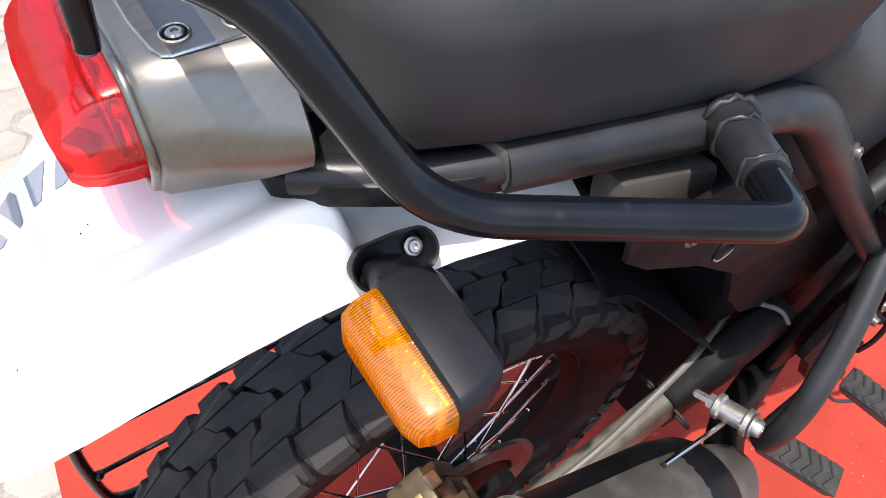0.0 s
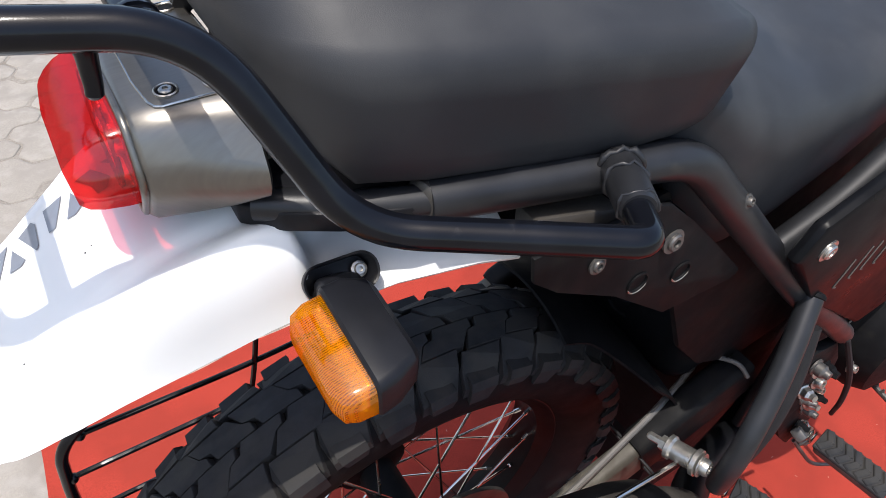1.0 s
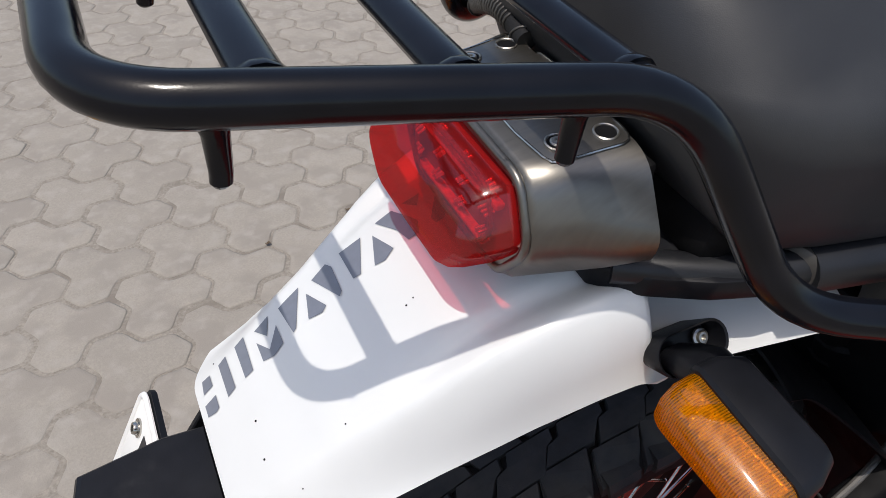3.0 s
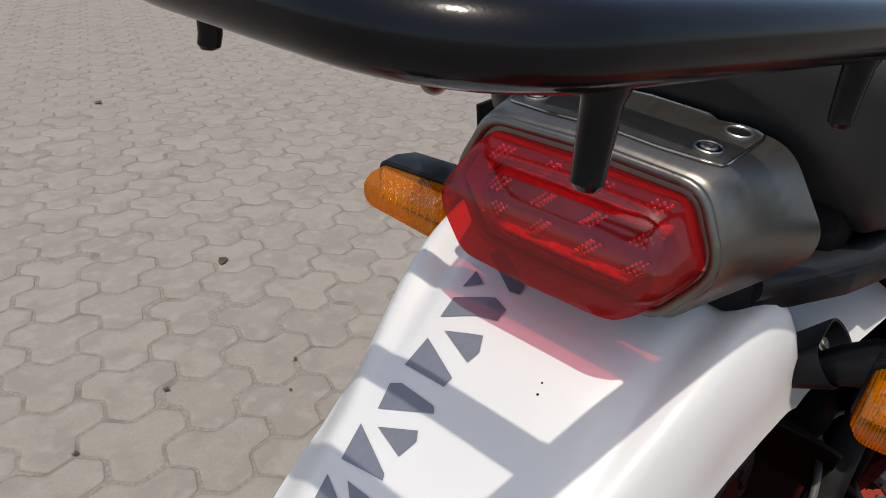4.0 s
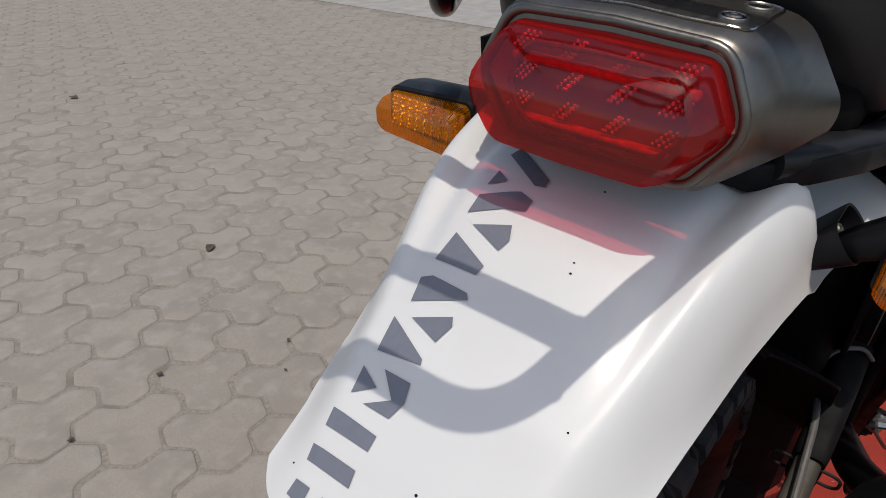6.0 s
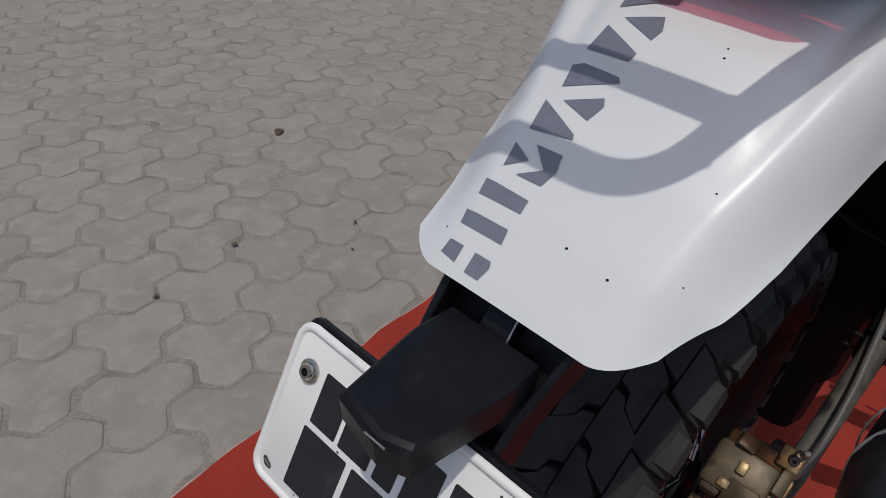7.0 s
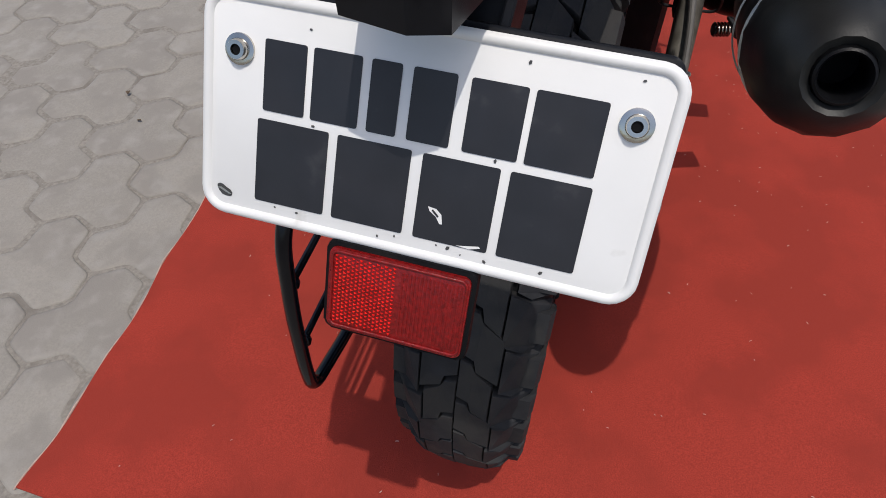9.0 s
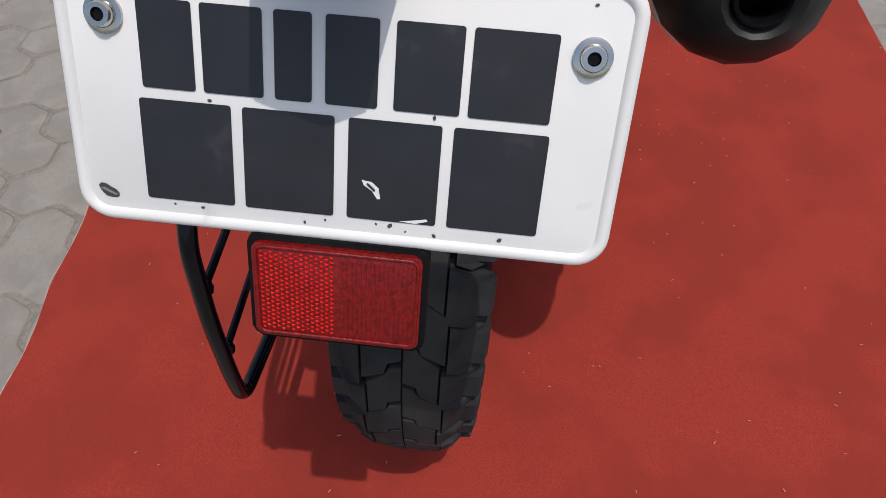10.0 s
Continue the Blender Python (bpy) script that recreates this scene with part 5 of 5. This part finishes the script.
    tube("spring_wire", [(0.560, -0.205, 0.330), (0.600, -0.235, 0.275), (0.650, -0.255, 0.262), (0.640, -0.235, 0.300)], 0.0028, DARKSTEEL, cast, 0.02, "rusty bent wire loop", 8)
    # toothed metal footrest of the rider
    m = pose(0.812, -0.222, 0.300, 0, 0, -12)
    bm = bmesh.new()
    path = [m @ Vector((x, y, 0)) for x, y in rounded(0.046, 0.086, 0.012, 4)]
    sweep(bm, path + path[:2], 0.0042, 8)
    for k in range(14):
        x, y = ((-0.023, -0.036 + 0.012 * k) if k < 7 else (0.023, -0.036 + 0.012 * (k - 7)))
        lathe(bm, [(0.0036, 0.0), (0.0010, 0.007)], m @ pose(x, y, 0.003), 5)
    part("toothed_footpeg", bm, DARKSTEEL, BIKE, "toothed bare metal footpeg frame", sharp=30)
    for x, y, z, ang in ((0.590, -0.272, 0.340, 8), (0.418, -0.262, 0.350, 20)):
        bm = bmesh.new()
        m = pose(x, y, z, 0, 0, ang)
        block(bm, (0.040, 0.095, 0.016), m, 0.006)
        peg = part("footpeg", bm, DARKSTEEL, BIKE, "cleated footpeg with a grey rubber top", sharp=30)
        for k in range(7):
            bm = bmesh.new()
            for e in (-1, 1):
                block(bm, (0.0225, 0.0098, 0.0045), m @ pose(e * 0.0098, -0.040 + 0.0132 * k, 0.0098, 0, 0, e * 24), 0.0014, 1)
            part("cleat", bm, RUBBER, peg, "chevron rubber cleat")
        part("rubber_pad", block(bmesh.new(), (0.044, 0.099, 0.006), m @ pose(0, 0, 0.0065), 0.0022), RUBBER, peg, "worn grey rubber pad")
        bm = bmesh.new()
        for k in range(5):
            lathe(bm, [(0.0085, -0.0016), (0.0105, 0.0), (0.0085, 0.0016)], m @ along((-0.004, 0.055 + 0.005 * k, 0.002), (0, 1, 0)), 14)
        part("spring", bm, STEEL, peg, "coiled steel return spring")
    return hang


foot_gear()


def inner_parts():
    # inner mudguard ahead of the wheel
    bm = bmesh.new()
    rows = []
    for i in range(33):
        deg = 20 + 46 * i / 32
        a = radians(deg)
        half = 0.138 - 0.066 * smoothstep(46, 60, deg)
        rows.append([AXLE + Vector(((0.350 - 0.014 * k * k) * math.cos(a), half * k, (0.350 - 0.014 * k * k) * math.sin(a))) for k in [-1 + 2 * q / 16 for q in range(17)]])
    loft(bm, rows, closed=False, caps=False)
    thicken(bm, 0.003)
    part("inner_mudguard", bm, MATT, BIKE, "matt black inner mudguard", sharp=50)
    # two plain black masses, added to fill the dark inside of the bike
    bm = bmesh.new()
    block(bm, (0.30, 0.235, 0.36), pose(0.44, 0, 0.70, 0, -8, 0), 0.03, 3)
    part("air_box", bm, MATT, BIKE, "added black mass filling the dark space under the seat")
    bm = bmesh.new()
    block(bm, (0.16, 0.236, 0.30), pose(0.365, 0, 0.745, 0, -14, 0), 0.015, 2)
    part("battery_box", bm, MATT, BIKE, "added black mass filling the dark ahead of the wheel")
    # added black sheets keep the space behind the gussets dark
    for s in (-1, 1):
        bm = prism(bmesh.new(), [(0.10, 0.87), (0.42, 0.90), (0.50, 0.56), (0.395, 0.535), (0.315, 0.575), (0.255, 0.640), (0.170, 0.800)], 0.006, Matrix(((1, 0, 0, 0), (0, 0, s, s * 0.124), (0, 1, 0, 0), (0, 0, 0, 1))), 0.002)
        part("inner_cover", bm, MATT, BIKE, "added black sheet filling the dark behind the gusset", sharp=30)
    bm = bmesh.new()
    block(bm, (0.040, 0.026, 0.020), pose(0.335, -0.062, 0.545, 0, -40, 10), 0.006)
    part("mudguard_block", bm, SHIELD, BIKE, "small dusty grey block on the mudguard")
    bm = bmesh.new()
    block(bm, (0.27, 0.180, 0.036), pose(0.050, 0, 0.924, 0, 0, 0), 0.012)
    part("seat_base", bm, MATT, BIKE, "black seat base tray")
    # added black sheet keeps the gap under the rail dark
    part("under_tray", block(bmesh.new(), (0.115, 0.078, 0.004), pose(0.084, -0.106, 0.8640, 0, 1, 0), 0.0015), MATT, BIKE, "added black sheet closing the dark gap under the seat rail")
    bm = bmesh.new()
    block(bm, (0.058, 0.026, 0.024), pose(0.049, -0.128, 0.8800, -14, 2, -12), 0.005)
    part("tool_box", bm, SHIELD, BIKE, "small dusty grey box under the seat rail")
    bm = bmesh.new()
    for k in range(9):
        lathe(bm, [(0.026, -0.005), (0.031, 0.0), (0.026, 0.005)], along(Vector((0.36, -0.02, 0.50)) + Vector((-0.12, 0, 0.30)) * (k / 9), (-0.12, 0, 0.30)), 18)
    sweep(bm, [(0.36, -0.02, 0.47), (0.22, -0.02, 0.82)], 0.018, 14)
    part("shock_absorber", bm, MATT, BIKE, "dark coil-over shock absorber")
    run = fillet([(-0.108, 0.030, 0.968), (-0.104, 0.060, 0.972), (-0.098, 0.090, 0.962), (-0.085, 0.118, 0.945)], 0.03, 8)
    cable = part("cable", sweep(bmesh.new(), run, 0.0055, 12), RUBBER2, BIKE, "black cable beside the tail light, wound with wire")
    coil = []
    for k in range(241):
        u = k / 240 * (len(run) - 1.001)
        i = int(u)
        d = (run[i + 1] - run[i]).normalized()
        side = d.cross(Vector((0, 0, 1))).normalized()
        a = 2 * math.pi * 20 * k / 240
        coil.append(run[i].lerp(run[i + 1], u - i) + (side * math.cos(a) + side.cross(d) * math.sin(a)) * 0.0058)
    part("coil", sweep(bmesh.new(), coil, 0.0007, 5), DARKSTEEL, cable, "fine dark wire wound round the cable", sharp=80)
    # brake hose along the strut, and a second hose
    tube("brake_hose", [(0.000, -0.125, 0.470), (0.070, -0.142, 0.415), (0.160, -0.143, 0.452), (0.240, -0.134, 0.490), (0.277, -0.130, 0.506), (0.325, -0.120, 0.516), (0.368, -0.107, 0.512)], 0.0040, HOSE, BIKE, 0.05, "grey braided brake hose", 10)
    tube("overflow_hose", [(0.350, -0.110, 0.530), (0.362, -0.122, 0.552), (0.380, -0.146, 0.554), (0.388, -0.158, 0.538)], 0.0028, HOSE, BIKE, 0.02, "thin pale overflow hose", 8)
    bm = bmesh.new()
    block(bm, (0.12, 0.25, 0.30), pose(0.456, 0, 0.530, 0, -6, 0), 0.012, 2)
    part("pivot_block", bm, MATT, BIKE, "matt black frame block round the swingarm pivot")
    tie = along((0.262, -0.138, 0.452), (0.87, 0, 0.48))
    loop = [tie @ Vector((x, y, 0)) for x, y in rounded(0.072, 0.036, 0.012, 5)]
    bm = sweep(bmesh.new(), loop + loop[:2], 0.0019, 8)
    part("cable_tie", bm, RUBBER2, BIKE, "black cable tie")
    bm = bmesh.new()
    block(bm, (0.40, 0.29, 0.38), pose(0.80, 0, 0.46, 0, 6, 0), 0.05, 3)
    block(bm, (0.26, 0.25, 0.36), pose(0.53, 0, 0.42, 0, 0, 0), 0.03, 2)
    block(bm, (0.44, 0.23, 0.16), pose(0.62, 0, 0.215, 0, -3, 0), 0.03, 2)
    engine = part("engine", bm, MATT, BIKE, "dark engine block")
    for s in (-1, 1):
        part("engine_cover", lathe(bmesh.new(), [(0.110, -0.05), (0.114, 0.0), (0.112, 0.045), (0.100, 0.068), (0.060, 0.080), (0.010, 0.082)], along((0.725, s * 0.145, 0.470), (0, s, 0)), 40), MATT, engine, "round black engine cover")
        part("cover_rim", lathe(bmesh.new(), [(0.1140, 0.010), (0.1155, 0.0115), (0.1140, 0.013)], along((0.725, s * 0.145, 0.470), (0, s, 0)), 40, True), HOSE, engine, "thin pale line round the engine cover")


inner_parts()


# ---------------------------------------------------------------- pavers
PITCH, ANGLE = 0.1067, 35.0
E1 = Vector((math.cos(radians(ANGLE)), math.sin(radians(ANGLE)))) * PITCH
E2 = Vector((math.cos(radians(ANGLE + 60)), math.sin(radians(ANGLE + 60)))) * PITCH
ORIGIN = Vector((0.196, 0.930))


def paver_shape(seed):
    """Three fused hexagons: one wavy outline with softened corners and a worn, uneven rim."""
    cells = [(0, 0), (1, 0), (0, 1)]
    rad = PITCH / math.sqrt(3)
    count, links = {}, {}
    for a, b in cells:
        c = E1 * a + E2 * b
        ring = []
        for k in range(6):
            t = radians(ANGLE + 30 + 60 * k)
            p = c + Vector((math.cos(t), math.sin(t))) * rad
            ring.append((round(p.x, 5), round(p.y, 5)))
        for k in range(6):
            e = (ring[k], ring[(k + 1) % 6])
            count[e] = 1
    for p, q in count:
        if (q, p) not in count:
            links[p] = q
    start = next(iter(links))
    loop, p = [start], links[start]
    while p != start:
        loop.append(p)
        p = links[p]
    n = len(loop)
    soft = []
    for k in range(n):
        a, b, c = Vector(loop[k - 1]), Vector(loop[k]), Vector(loop[(k + 1) % n])
        p, q = b.lerp(a, 0.19), b.lerp(c, 0.19)
        soft += [p, p * 0.25 + b * 0.5 + q * 0.25, q]
    n = len(soft)
    verts, faces = [], []
    def chip(k):
        """How far the rim is worn back at that corner."""
        p = soft[k]
        return 0.0012 + 0.0030 * max(0.0, noise.noise(Vector((p.x * 26, p.y * 26, 3.7 * seed)))) + 0.0010 * noise.noise(Vector((p.x * 90, p.y * 90, 5.1 * seed)))

    for inset, z in ((0.0150, -0.0002), (0.0062, -0.0008), (0.0024, -0.0026), (0.0018, -0.0140)):
        for k in range(n):
            t = (soft[(k + 1) % n] - soft[k - 1]).normalized()
            p = soft[k] + Vector((-t.y, t.x)) * (inset + chip(k))
            verts.append((p.x, p.y, z))
    centres = [E1 * a + E2 * b for a, b in cells]
    middle = (E1 + E2) / 3
    base = len(verts)
    for c in centres:
        verts.append((c.x, c.y, 0.0009))
    verts.append((middle.x, middle.y, -0.0004))
    lobe = [min(range(3), key=lambda q: (Vector(verts[k][:2]) - centres[q]).length) for k in range(n)]
    for k in range(n):
        q = (k + 1) % n
        if lobe[k] == lobe[q]:
            faces.append((base + lobe[k], k, q))
        else:
            verts[k] = (verts[k][0], verts[k][1], -0.0005)
            verts[q] = (verts[q][0], verts[q][1], -0.0005)
            faces += [(base + lobe[k], k, base + 3), (k, q, base + 3), (base + lobe[q], base + 3, q)]
    for r in range(3):
        for k in range(n):
            a, b = r * n + k, r * n + (k + 1) % n
            faces.append((a, a + n, b + n, b))
    return verts, faces


KINDS = [paver_shape(k) for k in range(6)]
PV = KINDS[0][0]
paver_meshes = []
for verts, faces in KINDS:
    me = bpy.data.meshes.new("paver")
    me.from_pydata(verts, [], faces)
    me.materials.append(PAVER)
    for p in me.polygons:
        p.use_smooth = True
    paver_meshes.append(me)

spots = []
for i in range(-70, 90):
    for j in range(-70, 130):
        if (i - j) % 3:
            continue
        p = ORIGIN + E1 * i + E2 * j
        m = p + (E1 + E2) / 3
        if not (-1.6 < p.x < 3.80 + 0.03 * (8 - p.y) and -1.9 < p.y < 11.5):
            continue
        if m.x > -0.22 and m.y < carpet_left(m.x) - 0.16 and m.y > CARPET_RIGHT + 0.16 and m.x < 2.3:
            continue
        spots.append(p)
spots.sort(key=lambda p: (p - Vector((0.35, 1.15))).length)
pavement = new("pavement")
tagged(pavement, "pale grey interlocking three-lobed concrete pavers, dusty", "pavement", kind="structure")
rng = random.Random(5)


def paver_pose(p):
    return pose(p.x + rng.uniform(-0.0015, 0.0015), p.y + rng.uniform(-0.0015, 0.0015), -0.0010 + rng.uniform(-0.0010, 0.0012), rng.uniform(-0.7, 0.7), rng.uniform(-0.7, 0.7), rng.uniform(-1.2, 1.2))


for p in spots[:300]:
    ob = new("paver", rng.choice(paver_meshes))
    ob.parent = pavement
    ob.matrix_local = paver_pose(p)
far_v, far_f = [], []
for p in spots[300:]:
    m = paver_pose(p)
    q = len(far_v)
    verts, faces = rng.choice(KINDS)
    far_v += [tuple(m @ Vector(v)) for v in verts]
    far_f += [tuple(q + k for k in f) for f in faces]
far_mesh = bpy.data.meshes.new("paver_field")
far_mesh.from_pydata(far_v, [], far_f)
far_mesh.materials.append(PAVER)
for p in far_mesh.polygons:
    p.use_smooth = True
far = new("paver_field", far_mesh)
far.parent = pavement
tagged(far, kind="stuff")


# open gaps where the dust has fallen out of the joints
crack_v, crack_f = [], []
ring_n = (len(PV) - 4) // 4
for p in spots[:900]:
    for c in range(2):
        if rng.random() > 0.42:
            continue
        k0, steps = rng.randrange(ring_n), rng.randrange(2, 6)
        q = len(crack_v)
        for s in range(steps + 1):
            a, b = PV[3 * ring_n + (k0 + s) % ring_n], PV[2 * ring_n + (k0 + s) % ring_n]
            w = rng.uniform(0.15, 0.55) * (0.3 if s in (0, steps) else 1.0)
            d = Vector((a[0] - b[0], a[1] - b[1], 0)).normalized() * 0.0030 * w
            crack_v += [(p.x + a[0], p.y + a[1], -0.0036), (p.x + a[0] + d.x, p.y + a[1] + d.y, -0.0036)]
        crack_f += [(q + 2 * s, q + 2 * s + 1, q + 2 * s + 3, q + 2 * s + 2) for s in range(steps)]
crack_mesh = bpy.data.meshes.new("open_joint")
crack_mesh.from_pydata(crack_v, [], crack_f)
crack_mesh.materials.append(CRACK)
cracks = new("open_joint", crack_mesh)
cracks.parent = pavement
tagged(cracks, "dark open gaps in the sandy joints", kind="stuff")


# ---------------------------------------------------------------- debris on the pavers
def debris(x, y, size, turn, label):
    bm = bmesh.new()
    n = 9
    rows = []
    for i in range(n):
        u = i / (n - 1)
        w = size * 0.35 * math.sin(math.pi * min(0.97, u + 0.03)) ** 0.8 * (1 + 0.25 * math.sin(9 * u + turn))
        z = 0.003 + size * 0.18 * u * (1 - u) + 0.0015 * math.sin(7 * u)
        rows.append([(size * (u - 0.5), -w, z + w * 0.35), (size * (u - 0.5), 0.0, z), (size * (u - 0.5), w, z + w * 0.45)])
    loft(bm, rows, closed=False, caps=False)
    thicken(bm, 0.0006)
    ob = finish(bm, "dry_leaf", LEAF)
    ob.matrix_world = pose(x, y, 0.0, 0, 0, turn * 40)
    return tagged(ob, label, "leaf", "litter on the pavers")


debris(0.597, 1.480, 0.042, 1.0, "curled brown dry leaf lying on the pavers")
debris(0.166, 1.066, 0.017, 3.0, "small dark scrap of dry leaf on a paver")
debris(0.436, 0.941, 0.012, 5.0, "tiny dark leaf crumb in a paver joint")
debris(0.356, 0.859, 0.010, 2.0, "tiny dark leaf crumb on a paver")
debris(-0.060, 1.020, 0.014, 4.0, "small brown scrap of dry leaf on a paver")
debris(1.10, 3.30, 0.050, 2.6, "crumpled pale dry leaf on the pavers")


# ---------------------------------------------------------------- painted mark on the pavers
bm = prism(bmesh.new(), [(-0.678, 0.790), (-0.668, 0.900), (-0.770, 0.930), (-0.765, 0.780)], 0.0012, pose(0, 0, -0.0002))
paint = finish(bm, "painted_mark", YELLOW, smooth=False)
tagged(paint, "worn yellow painted mark on the pavers", "road marking")
